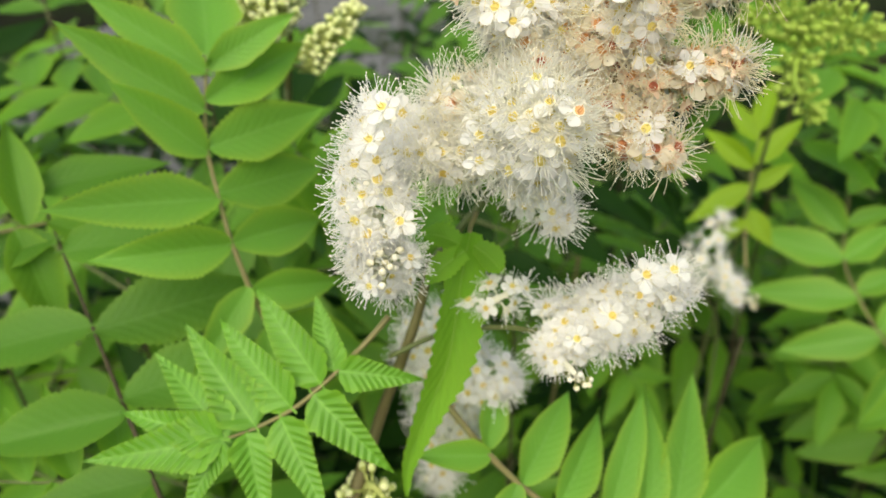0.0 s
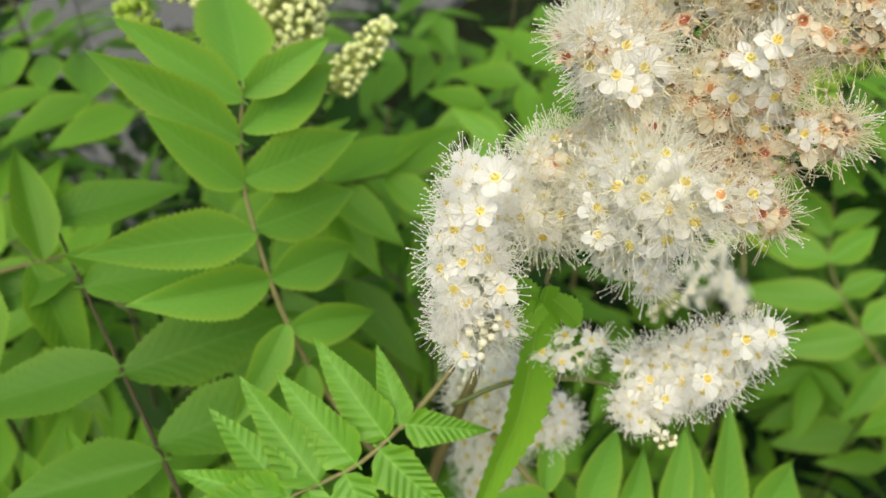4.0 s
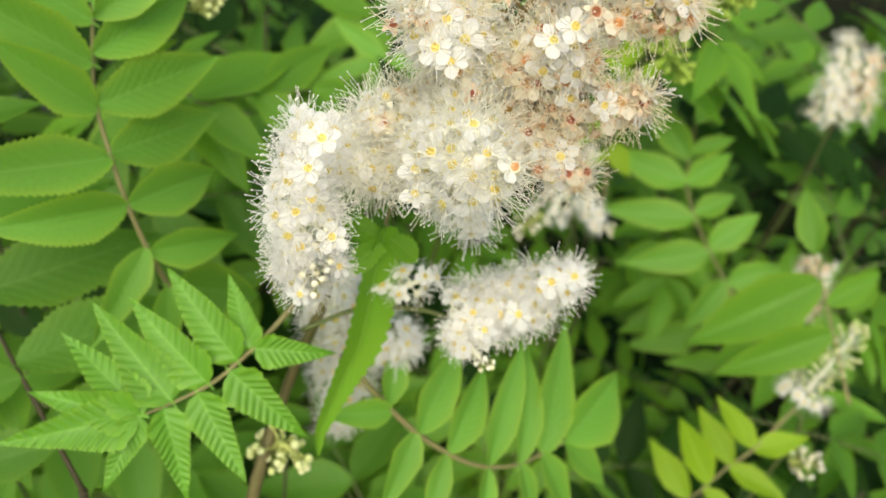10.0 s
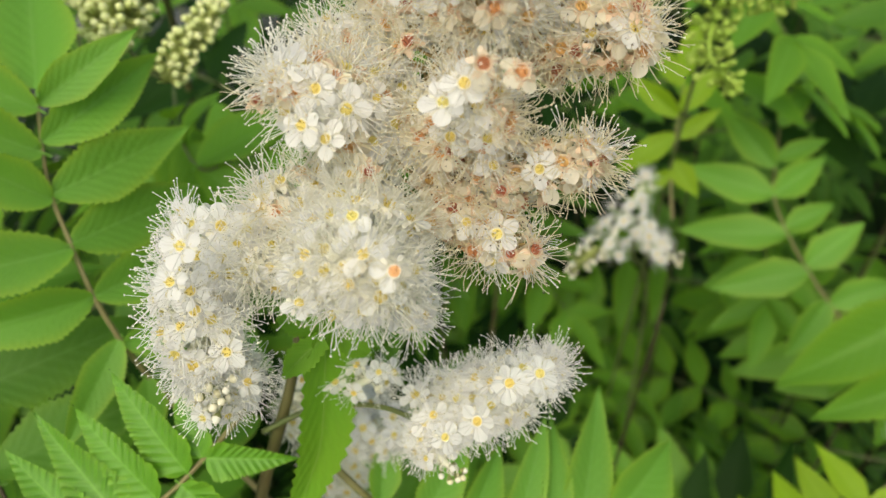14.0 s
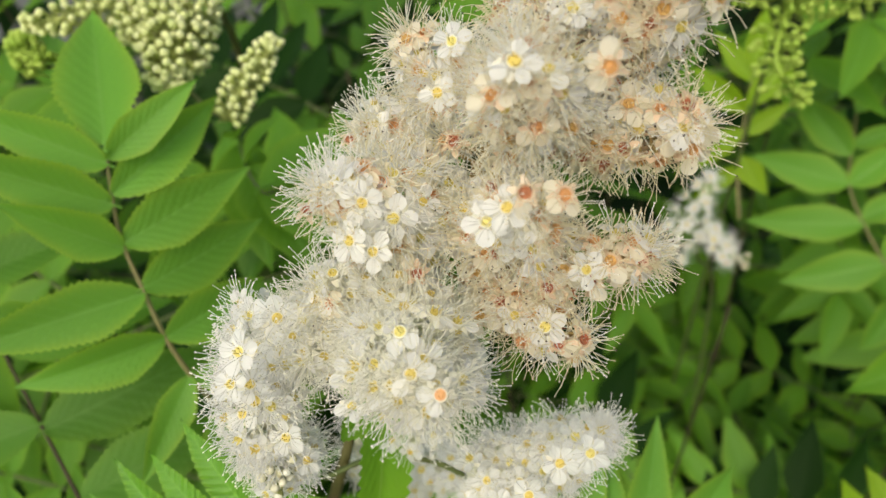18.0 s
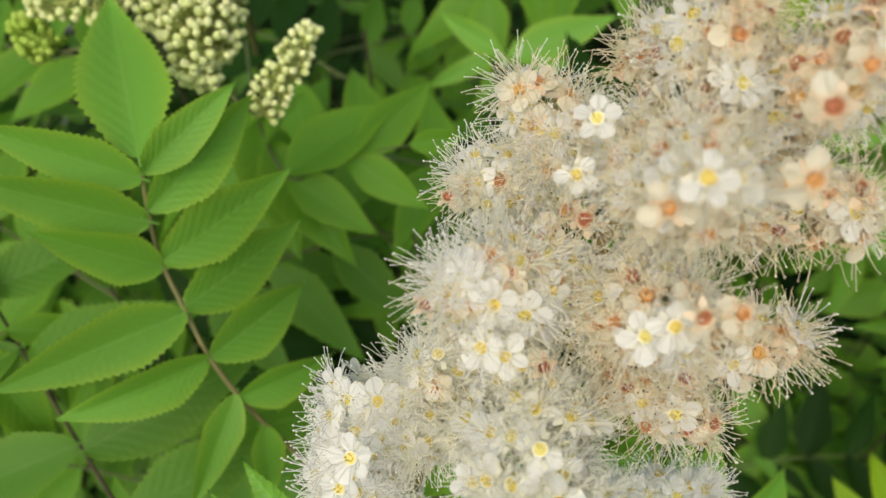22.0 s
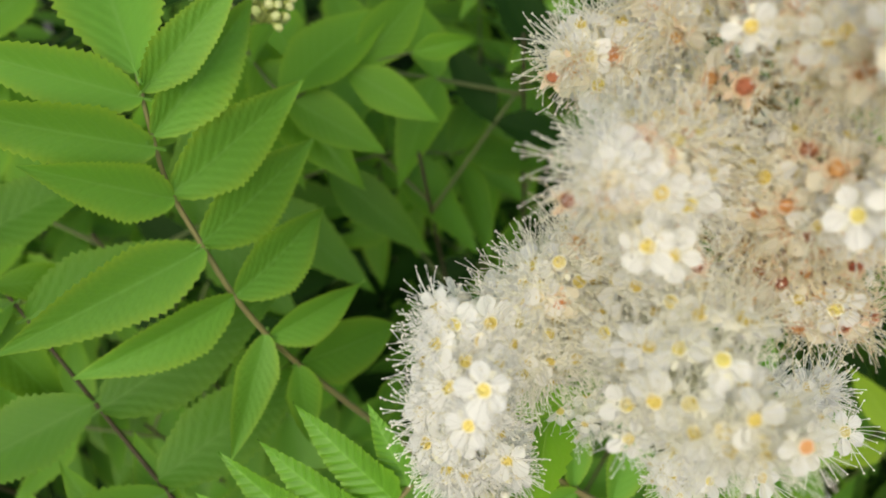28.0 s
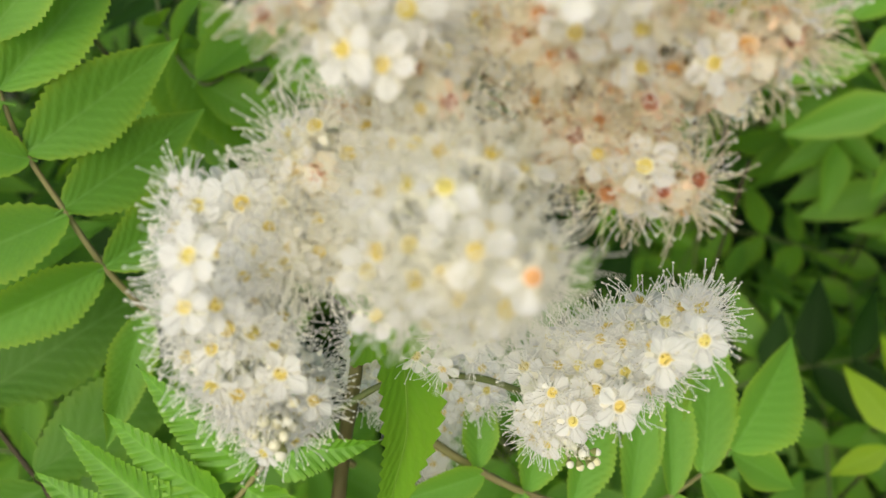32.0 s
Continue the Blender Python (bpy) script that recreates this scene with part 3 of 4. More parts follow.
b = Build()
edges = [-300, -60, -12, -4, -2, -1, -0.5, 0, 0.5, 1, 2, 4, 12, 60, 300]
b.grid([[(x, y, 0.02 * noise.noise(Vector((x * 0.9, y * 0.9, 0))) if abs(x) < 5 and abs(y) < 5 else 0.0) for x in edges] for y in edges], 0)
tagged(new("ground", b.mesh("ground", [SOIL])), "dark bare soil with moss under the shrub, its colour darkened further for shade", "ground", kind="structure")

pavement = tagged(new("pavement"), "grey weathered stone paving beyond the shrub", "pavement", kind="structure")
bm = bmesh.new()
bmesh.ops.create_cube(bm, size=1.0, matrix=Matrix.Diagonal((0.395, 0.395, 0.07, 1)))
bmesh.ops.bevel(bm, geom=bm.edges[:], offset=0.006, segments=1, affect="EDGES")
slab_mesh = bpy.data.meshes.new("paving_slab")
bm.to_mesh(slab_mesh)
bm.free()
slab_mesh.materials.append(PAVING)
rnd = random.Random(4)
for i in range(5):
    for j in range(-5, 11):
        part("paving_slab", slab_mesh, pavement, pose(-0.95 - 0.371 * i + 0.149 * j, 1.7 + 0.149 * i + 0.371 * j, 0.03 + rnd.uniform(-0.003, 0.003), rnd.uniform(-0.4, 0.4), rnd.uniform(-0.4, 0.4), -21.9 + rnd.uniform(-0.5, 0.5)))

# ---- the flowering shoot ----
FRESH = [("fresh", 0.85), ("open", 0.15)]
MIXED = [("fresh", 0.15), ("open", 0.25), ("fluffy", 0.40), ("fading", 0.20)]
FLUFFY = [("open", 0.20), ("fluffy", 0.80)]
OLD = [("fresh", 0.05), ("open", 0.20), ("fluffy", 0.25), ("fading", 0.36), ("spent", 0.14)]
OLDER = [("fresh", 0.05), ("open", 0.17), ("fading", 0.48), ("spent", 0.30)]

shoot = thing("flowering_shoot", (-0.06, 0.16, 0.0), "shrub shoot bearing a creamy white fluffy flower panicle and pinnate leaves", "shrub")
stem(shoot, [(-0.06, 0.16, -0.02), (-0.05, 0.13, 0.5), (-0.032, 0.105, 0.98), (-0.0234, 0.1013, 1.0883), (-0.0151, 0.1168, 1.1185), (-0.0064, 0.1237, 1.1445), (-0.003, 0.1292, 1.1575)], 0.0024, 0.0009, STEM, "stem", "tan stem turning green upward")
stem(shoot, [(-0.003, 0.1292, 1.1575), (0.012, 0.136, 1.176), (0.018, 0.132, 1.200), (0.027, 0.129, 1.222), (0.036, 0.131, 1.245)], 0.0009, 0.0007, RACHIS_DIM, "panicle_axis", "green axis of the panicle")
stem(shoot, [(-0.0117, 0.1180, 1.1400), (-0.0001, 0.1185, 1.1462), (0.0122, 0.1130, 1.1525), (0.0208, 0.1055, 1.1565)], 0.0006, 0.0005, RACHIS_DIM, "branch")

flower_spike(shoot, [(-0.0085, 0.1150, 1.1975), (-0.0120, 0.1075, 1.1915), (-0.0135, 0.1020, 1.1830)], 0.0057, 70, FRESH, 0, 11, label="bright white fresh flowers")
flower_spike(shoot, [(-0.0118, 0.1060, 1.1720), (-0.0110, 0.1020, 1.1745), (-0.0104, 0.0990, 1.1765)], 0.0050, 36, FRESH, 10, 10, size=0.84, taper=0.1, label="white flowers round a tuft of white buds")
flower_spike(shoot, [(0.0110, 0.1120, 1.1960), (0.0125, 0.1030, 1.2000), (0.0130, 0.0965, 1.2030)], 0.0076, 85, FLUFFY, 0, 12, taper=0.05, label="creamy white open flowers")
flower_spike(shoot, [(0.0190, 0.1075, 1.1560), (0.0300, 0.1070, 1.1595), (0.0405, 0.1080, 1.1655)], 0.0056, 75, FRESH, 0, 13, label="bright white fresh flowers")
flower_spike(shoot, [(0.0195, 0.1060, 1.1560), (0.0225, 0.1010, 1.1540), (0.0250, 0.0985, 1.1525)], 0.0034, 18, FRESH, 12, 14, "white", 0.72, label="white buds opening at the tip")
flower_spike(shoot, [(0.0060, 0.1160, 1.1540), (0.0130, 0.1135, 1.1610)], 0.0042, 11, FRESH, 0, 15, size=0.8)
flower_spike(shoot, [(0.0160, 0.1230, 1.2090), (0.0105, 0.1170, 1.2150), (0.0060, 0.1140, 1.2190)], 0.0064, 67, MIXED, 0, 16, label="creamy flowers, some with orange centres")
flower_spike(shoot, [(0.0230, 0.1180, 1.2010), (0.0340, 0.1120, 1.2050), (0.0430, 0.1105, 1.2075)], 0.0052, 70, OLDER, 0, 17, label="fading cream flowers with red centres")
flower_spike(shoot, [(0.0230, 0.1220, 1.2070), (0.0275, 0.1140, 1.2140), (0.0295, 0.1095, 1.2170)], 0.0060, 65, OLD, 0, 18)
flower_spike(shoot, [(0.0290, 0.1260, 1.2240), (0.0310, 0.1180, 1.2310), (0.0300, 0.1140, 1.2350)], 0.0066, 72, OLD, 0, 19, label="fading cream flowers with orange centres")
flower_spike(shoot, [(0.0360, 0.1290, 1.2190), (0.0440, 0.1240, 1.2210), (0.0490, 0.1200, 1.2230)], 0.0060, 67, OLDER, 0, 20)
flower_spike(shoot, [(0.0200, 0.1380, 1.2120), (0.0140, 0.1380, 1.2135), (0.0095, 0.1370, 1.2145)], 0.0050, 54, MIXED, 0, 21)
flower_spike(shoot, [(0.0340, 0.1380, 1.2280), (0.0350, 0.1360, 1.2370), (0.0365, 0.1330, 1.2420)], 0.0064, 65, OLDER, 0, 22)
flower_spike(shoot, [(0.0430, 0.1320, 1.2280), (0.0480, 0.1270, 1.2370), (0.0500, 0.1240, 1.2430)], 0.0062, 65, OLDER, 0, 23)
flower_spike(shoot, [(0.0230, 0.1340, 1.2180), (0.0190, 0.1385, 1.2230), (0.0165, 0.1400, 1.2250)], 0.0052, 52, OLD, 0, 24)
flower_spike(shoot, [(0.0120, 0.1200, 1.1960), (0.0050, 0.1170, 1.1985), (0.0010, 0.1150, 1.2000)], 0.0052, 44, MIXED, 0, 25)
flower_spike(shoot, [(0.0140, 0.1220, 1.1880), (0.0170, 0.1150, 1.1830), (0.0190, 0.1110, 1.1810)], 0.0045, 28, FRESH, 0, 26)
flower_spike(shoot, [(-0.0029, 0.1296, 1.1369), (0.0015, 0.1365, 1.1239), (0.0006, 0.1313, 1.0934)], 0.0082, 104, FRESH, 0, 27, size=1.0, label="creamy white spike set lower on the stem")
flower_spike(shoot, [(-0.0081, 0.1313, 1.1352), (0.0032, 0.1296, 1.1265), (0.0110, 0.1261, 1.1265)], 0.0074, 60, FRESH, 0, 30, size=1.0)
flower_spike(shoot, [(0.0110, 0.1220, 1.1890), (0.0030, 0.1195, 1.1920), (-0.0035, 0.1160, 1.1945)], 0.0052, 40, FLUFFY, 0, 36)
flower_spike(shoot, [(0.0060, 0.1140, 1.1910), (0.0015, 0.1105, 1.1915), (-0.0020, 0.1085, 1.1930)], 0.0044, 30, FLUFFY, 0, 38)
flower_spike(shoot, [(0.0240, 0.1135, 1.2000), (0.0300, 0.1100, 1.1975), (0.0345, 0.1075, 1.1955)], 0.0046, 42, OLDER, 0, 37, label="fading cream flowers with red centres")
bud_spike(shoot, [(-0.0190, 0.1120, 1.0990), (-0.0160, 0.1075, 1.1110), (-0.0120, 0.1050, 1.1090)], 0.0042, 34, "pale", 28, 0.9, "pale green unopened buds")

flower_spike(shoot, [(0.0120, 0.1210, 1.1930), (0.0220, 0.1230, 1.2120), (0.0330, 0.1270, 1.2330)], 0.0080, 70, OLDER, 0, 29, label="cream flowers along the panicle axis")

# flowers that stand out, each under the branch that bears it
for place, kind, size, k in STANDING_OUT:
    near = min(BRANCHES, key=lambda e: min((Vector(place) - q).length for q in e[1]))
    single_flower(near[0], place, kind, size, k, 73.0 * k + 40.0 * size)

# leaves of the shoot
LEAF_HANGING = thin_surface("leaf_shaded_fresh_green", leaf_colour((0.175, 0.40, 0.030), (0.30, 0.50, 0.09), (0.24, 0.45, 0.03), 0.1), 0.5, 0.45, (0.34, 0.6, 0.03), (vein_height, 0.3, 0.0003))


def hanging_leaflet(leaf, points, half_widths, normal, mat, teeth):
    """A toothed leaflet that bends along a line of points, folded a little along its midrib."""
    base = leaf.parent.location
    line = smooth_line([Vector(p) - base for p in points], 8)
    widths = smooth_line([(w, 0, 0) for w in half_widths], 8)
    n = Vector(normal).normalized()
    rows, uvs, last = [], [], len(line) - 1
    steps = teeth * 3
    for i in range(steps + 1):
        s = i / steps
        p, t = along(line, s)
        k = min(last, int(round(s * last)))
        w = max(0.0002, widths[k].x) * (1.08 - 0.09 * (i % 3))
        out = n - t * n.dot(t)
        out = Matrix.Rotation(0.4 * s * s, 3, t) @ out.normalized()
        side = out.cross(t).normalized()
        rows.append([p + side * w * v + out * w * 0.35 * abs(v) + t * w * 0.2 * abs(v) for v in (-1, -0.6, -0.25, 0, 0.25, 0.6, 1)])
        uvs.append([(s, 0.5 + 0.5 * v) for v in (-1, -0.6, -0.25, 0, 0.25, 0.6, 1)])
    b = Build()
    b.grid(rows, 0, uvs)
    b.tube([p - n * 0.0001 for p in line], [0.0003 * (1 - 0.7 * i / last) for i in range(last + 1)], 4, 0, False)
    return part("leaflet", b.mesh("leaflet", [mat]), leaf)


LEAF_A_FORM = dict(rachis=[(-0.0170, 0.1300, 1.0920), (-0.0271, 0.1370, 1.1012), (-0.0372, 0.1442, 1.1106), (-0.0454, 0.1492, 1.1222), (-0.0502, 0.1522, 1.1325), (-0.0548, 0.1565, 1.1447), (-0.0588, 0.1635, 1.1555), (-0.0615, 0.1690, 1.1664), (-0.0617, 0.1745, 1.1770), (-0.0612, 0.1800, 1.1866)],
    normal=(0.40, -0.76, 0.5),
    leaflets=[(1.0, (-0.0730, 0.2230, 1.2040), 0, 0.40), (0.96, (-0.0870, 0.1730, 1.2035), 0, 0.35), (0.88, (-0.0905, 0.1640, 1.1985), 0, 0.33), (0.79, (-0.0790, 0.1600, 1.1860), 0, 0.40), (0.69, (-0.0905, 0.1375, 1.1640), 0, 0.36), (0.59, (-0.0805, 0.1360, 1.1505), 0, 0.40), (0.49, (-0.0609, 0.1293, 1.1211), 0, 0.38), (0.39, (-0.0465, 0.1363, 1.1060), 0, 0.42),
              (0.97, (-0.0400, 0.1935, 1.1945), 0, 0.38), (0.90, (-0.0370, 0.2020, 1.1850), 0, 0.38), (0.80, (-0.0322, 0.1915, 1.1690), 0, 0.40), (0.70, (-0.0328, 0.1920, 1.1510), 0, 0.40), (0.59, (-0.0320, 0.1805, 1.1400), 0, 0.40), (0.48, (-0.0265, 0.1645, 1.1275), 0, 0.40), (0.39, (-0.0215, 0.1690, 1.0990), 0, 0.40), (0.20, (-0.0217, 0.1568, 1.0944), 0, 0.40)])
LEAF_B_FORM = dict(rachis=[(-0.0118, 0.1204, 1.1491), (-0.0164, 0.1165, 1.1451), (-0.0222, 0.1121, 1.1408), (-0.0302, 0.1078, 1.1349), (-0.0385, 0.1058, 1.1306), (-0.0454, 0.1033, 1.1291)],
    normal=(0.0, -0.71, 0.71),
    leaflets=[(1.0, -12, 28.4, 0.42), (0.37, -116, 17.7, 0.42), (0.46, -95, 26.5, 0.42), (0.64, -79, 26.5, 0.42), (0.84, -76, 28.3, 0.42), (0.98, -68, 24.9, 0.42), (1.0, -35, 23.3, 0.42), (0.36, 130, 18.9, 0.42), (0.52, 94, 24.3, 0.42), (0.71, 90, 23.4, 0.42), (0.89, 84, 21.7, 0.42), (1.0, 43, 17.8, 0.42)])
LEAF_C_FORM = dict(rachis=[(-0.0016, 0.1204, 1.1284), (0.0095, 0.1145, 1.1165), (0.0211, 0.1104, 1.1058), (0.0348, 0.1081, 1.0970), (0.0467, 0.1097, 1.0924), (0.0564, 0.1136, 1.0905), (0.0668, 0.1189, 1.0897)],
    normal=(0.4, -0.6, 0.69),
    leaflets=[(1.0, 17, 35.4, 0.5), (0.22, 120, 19.5, 0.42), (0.36, 93, 27.6, 0.42), (0.49, 85, 30.4, 0.38), (0.65, 75, 37.9, 0.3), (0.78, 71, 38.1, 0.26), (0.89, 55, 40.8, 0.34), (0.99, -55, 24.2, 0.42), (0.24, -138, 18.7, 0.42), (0.35, -82, 22.0, 0.4), (0.48, -79, 21.2, 0.38), (0.65, -90, 21.6, 0.36), (0.79, -85, 21.4, 0.36), (0.89, -78, 24.0, 0.4)])
LEAF_H_FORM = dict(rachis=[(-0.1420, 0.1480, 1.1440), (-0.1242, 0.1570, 1.1437), (-0.1162, 0.1642, 1.1424), (-0.1090, 0.1700, 1.1416)],
    normal=(0.2, -0.78, 0.59),
    leaflets=[(1.0, -29, 21.6, 0.42), (0.87, 84, 32.3, 0.36), (0.8, -84, 34.5, 0.4), (0.49, 72, 29.4, 0.36), (0.53, -107, 33.1, 0.36), (0.21, 70, 30.8, 0.36), (0.2, -100, 28.3, 0.36)])
LEAF_K_FORM = dict(rachis=[(0.2051, 0.1705, 1.0295), (0.1861, 0.1597, 1.0161), (0.1745, 0.1555, 1.0096), (0.1614, 0.1487, 1.0037), (0.1510, 0.1462, 0.9958)],
    normal=(-0.36, -0.41, 0.84),
    leaflets=[(0.37, -102, 27.2, 0.42), (0.55, -101, 28.5, 0.4), (0.76, -114, 32.1, 0.4), (0.91, -90, 29.6, 0.4), (0.39, 156, 26.4, 0.4), (0.57, 114, 27.1, 0.42), (0.8, 109, 17.1, 0.42), (1.0, -4, 22.9, 0.42)])
LEAF_Q_FORM = dict(rachis=[(0.2484, 0.2757, 0.9864), (0.2317, 0.2974, 1.0070), (0.2234, 0.3145, 1.0202), (0.2186, 0.3305, 1.0342), (0.2214, 0.3439, 1.0497), (0.2238, 0.3539, 1.0614)],
    normal=(-0.36, -0.64, 0.68),
    leaflets=[(1.0, -28, 33.4, 0.45), (0.85, -63, 28.2, 0.45), (0.81, 46, 45.0, 0.45), (0.68, 60, 50.2, 0.42), (0.49, 64, 57.6, 0.38), (0.3, 72, 51.2, 0.42), (0.68, -62, 33.7, 0.6), (0.52, -84, 28.0, 0.6), (0.33, -81, 36.8, 0.5), (0.15, 118, 37.5, 0.5), (0.13, -103, 35.4, 0.5)])
LEAF_J_FORM = dict(rachis=[(-0.0758, 0.1231, 1.0974), (-0.0843, 0.1204, 1.0968), (-0.0959, 0.1175, 1.0983), (-0.1070, 0.1166, 1.0994), (-0.1139, 0.1112, 1.1071)],
    normal=(0.16, -0.42, 0.89),
    leaflets=[(0.1, -89, 28.4, 0.36), (0.35, -68, 28.8, 0.36), (0.58, -55, 25.2, 0.36), (0.81, -57, 23.0, 0.36), (0.17, 105, 14.5, 0.4), (0.46, 103, 13.7, 0.4), (1.0, -3, 11.0, 0.4)])
LEAF_F_FORM = dict(rachis=[(-0.0624, 0.1060, 1.0956), (-0.0738, 0.1220, 1.1069), (-0.0852, 0.1380, 1.1181), (-0.0966, 0.1540, 1.1294), (-0.1080, 0.1700, 1.1407), (-0.1194, 0.1860, 1.1520)],
    normal=(0.23, -0.55, 0.8),
    leaflets=[(0.51, 79, 40.5, 0.46), (0.28, 76, 37.7, 0.46), (0.76, 87, 30.8, 0.46), (0.72, -104, 45.2, 0.46), (0.49, -94, 48.3, 0.46), (0.31, -92, 44.1, 0.46), (0.17, -109, 38.2, 0.44), (0.91, -95, 36.3, 0.42), (0.12, 76, 30.4, 0.44)])
LEAF_G_FORM = dict(rachis=[(-0.0700, 0.3100, 1.1300), (-0.0600, 0.2640, 1.1270), (-0.0464, 0.2319, 1.1298), (-0.0373, 0.2343, 1.1299), (-0.0283, 0.2370, 1.1309), (-0.0174, 0.2392, 1.1316), (-0.0074, 0.2404, 1.1320)],
    normal=(0.1, -0.78, 0.62),
    leaflets=[(0.50, (-0.0283, 0.2109, 1.1100), 0, 0.46), (0.66, (-0.0186, 0.2177, 1.1150), 0, 0.40), (0.50, (-0.0427, 0.2521, 1.1471), 0, 0.50), (0.66, (-0.0110, 0.2539, 1.1423), 0, 0.48), (0.38, (-0.0464, 0.2149, 1.1114), 0, 0.42), (0.84, (-0.0024, 0.2233, 1.1193), 0, 0.40), (0.86, (0.0019, 0.2604, 1.1422), 0, 0.42), (1.00, (0.0116, 0.2415, 1.1330), 0, 0.40), (0.34, (-0.0563, 0.2513, 1.1424), 0, 0.40)])
LEAF_N_FORM = dict(rachis=[(0.0686, 0.2994, 1.0669), (0.0538, 0.3154, 1.0789), (0.0419, 0.3278, 1.0882), (0.0316, 0.3382, 1.0956)],
    normal=(-0.22, -0.68, 0.7),
    leaflets=[(1.0, 67, 37.9, 0.3), (0.94, 100, 28.9, 0.3), (1.0, 11, 34.6, 0.38), (0.95, -114, 52.1, 0.34), (0.78, -120, 26.9, 0.3), (0.49, -129, 28.1, 0.34), (0.46, 105, 31.2, 0.34)])
LEAF_P_FORM = dict(rachis=[(0.2219, 0.1633, 1.0409), (0.2192, 0.1802, 1.0539), (0.2151, 0.2026, 1.0714), (0.2132, 0.2150, 1.0813)],
    normal=(-0.44, -0.53, 0.72),
    leaflets=[(0.81, 108, 64.1, 0.44), (0.47, 102, 53.4, 0.36), (1.0, -3, 31.6, 0.4), (0.66, -70, 28.5, 0.4)])
LEAF_Y_FORM = dict(rachis=[(0.1432, 0.2825, 1.0578), (0.1429, 0.2930, 1.0727), (0.1454, 0.3057, 1.0919), (0.1496, 0.3190, 1.1114)],
    normal=(-0.25, -0.76, 0.59),
    leaflets=[(1.0, -3, 27.5, 0.4), (0.42, -141, 20.9, 0.6), (0.35, 129, 23.3, 0.36), (0.6, 128, 33.9, 0.36), (0.72, 56, 31.0, 0.36), (0.76, -36, 31.7, 0.36), (0.57, -51, 24.6, 0.36), (0.92, 42, 27.7, 0.36)])

compound_leaf(shoot, mat=LEAF_BRIGHT, seed=1, label="bright green pinnate leaf with a yellowish margin", **LEAF_A_FORM)
compound_leaf(shoot, mat=LEAF_PLEATED, seed=2, thick=0.0007, label="bright green pleated pinnate leaf", **LEAF_B_FORM)
compound_leaf(shoot, mat=LEAF_BRIGHT, seed=3, label="green pinnate leaf arching on a tan rachis", **LEAF_C_FORM)
tip_leaf = compound_leaf(shoot, [(0.0060, 0.1225, 1.1740), (0.0046, 0.1196, 1.1715), (0.0048, 0.1176, 1.1723)], (0.29, -0.68, 0.68), [], LEAF_YELLOW, 4, thick=0.0006, label="narrow yellow-green leaf hanging under the flowers, its tip curled")
hanging_leaflet(tip_leaf, [(0.0048, 0.1185, 1.1718), (0.0033, 0.1162, 1.1631), (0.0023, 0.1134, 1.1538), (0.0007, 0.1096, 1.1448), (-0.0023, 0.1067, 1.137), (-0.0051, 0.104, 1.1296), (-0.007, 0.102, 1.123), (-0.0072, 0.1, 1.1166)], (0.0022, 0.0052, 0.0058, 0.0054, 0.0040, 0.0028, 0.0017, 0.0003), (0.55, -0.62, 0.56), LEAF_HANGING, 21)
for lobe in (((0.0037, 0.1159, 1.1689), (-0.0039, 0.1117, 1.1636)),
             ((0.0055, 0.1165, 1.1698), (0.0115, 0.1155, 1.164)),
             ((0.003, 0.1174, 1.1694), (-0.0049, 0.1199, 1.1703))):
    hanging_leaflet(tip_leaf, (lobe[0], Vector(lobe[0]).lerp(Vector(lobe[1]), 0.5) + Vector((0, 0, 0.0006)), lobe[1]), (0.0018, 0.0027, 0.0003), (0.2, -0.7, 0.68), LEAF_HANGING, 8)

side = thing("leafy_cane", (-0.20, 0.30, 0.0), "thin brown shrub stem with green pinnate leaves", "shrub")
stem(side, [(-0.20, 0.30, -0.02), (-0.13, 0.20, 0.6), LEAF_F_FORM["rachis"][0]], 0.0024, 0.0012, WOOD)
stem(side, [(-0.19, 0.28, 0.3), (-0.20, 0.20, 0.9), LEAF_H_FORM["rachis"][0]], 0.0016, 0.0008, WOOD, "branch")
compound_leaf(side, mat=LEAF, seed=8, thick=0.0007, stalk=WOOD, label="green pinnate leaf with broad leaflets on a brown rachis", **LEAF_F_FORM)
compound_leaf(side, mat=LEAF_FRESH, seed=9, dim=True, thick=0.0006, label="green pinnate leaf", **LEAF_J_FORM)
compound_leaf(side, mat=LEAF_FRESH, seed=5, label="green pinnate leaf", **LEAF_H_FORM)

budding = thing("budding_shoot", (-0.12, 0.42, 0.0), "shrub shoot with pale green unopened flower buds", "shrub")
stem(budding, [(-0.12, 0.42, -0.02), (-0.11, 0.41, 0.6), (-0.085, 0.37, 1.05), (-0.060, 0.285, 1.170), (-0.0535, 0.2401, 1.1954)], 0.0022, 0.0009, STEM)
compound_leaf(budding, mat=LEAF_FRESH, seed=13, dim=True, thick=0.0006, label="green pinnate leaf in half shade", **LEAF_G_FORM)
bud_spike(budding, [(-0.0535, 0.2401, 1.1954), (-0.0553, 0.2293, 1.1889), (-0.0549, 0.2159, 1.1851)], 0.0092, 240, "pale", 31, 1.0, "dense pale buds")
bud_spike(budding, [(-0.0588, 0.2411, 1.1954), (-0.0638, 0.2346, 1.1945), (-0.0667, 0.2282, 1.1918)], 0.0058, 70, "pale", 32, 1.0)
bud_spike(budding, [(-0.0419, 0.2068, 1.1745), (-0.0347, 0.2112, 1.1821), (-0.0283, 0.2182, 1.1881)], 0.0036, 80, "pale", 33, 0.9)
bud_spike(budding, [(-0.0659, 0.2393, 1.1953), (-0.0809, 0.2336, 1.1948), (-0.0926, 0.2312, 1.1941)], 0.0052, 80, "pale", 34, 0.95)
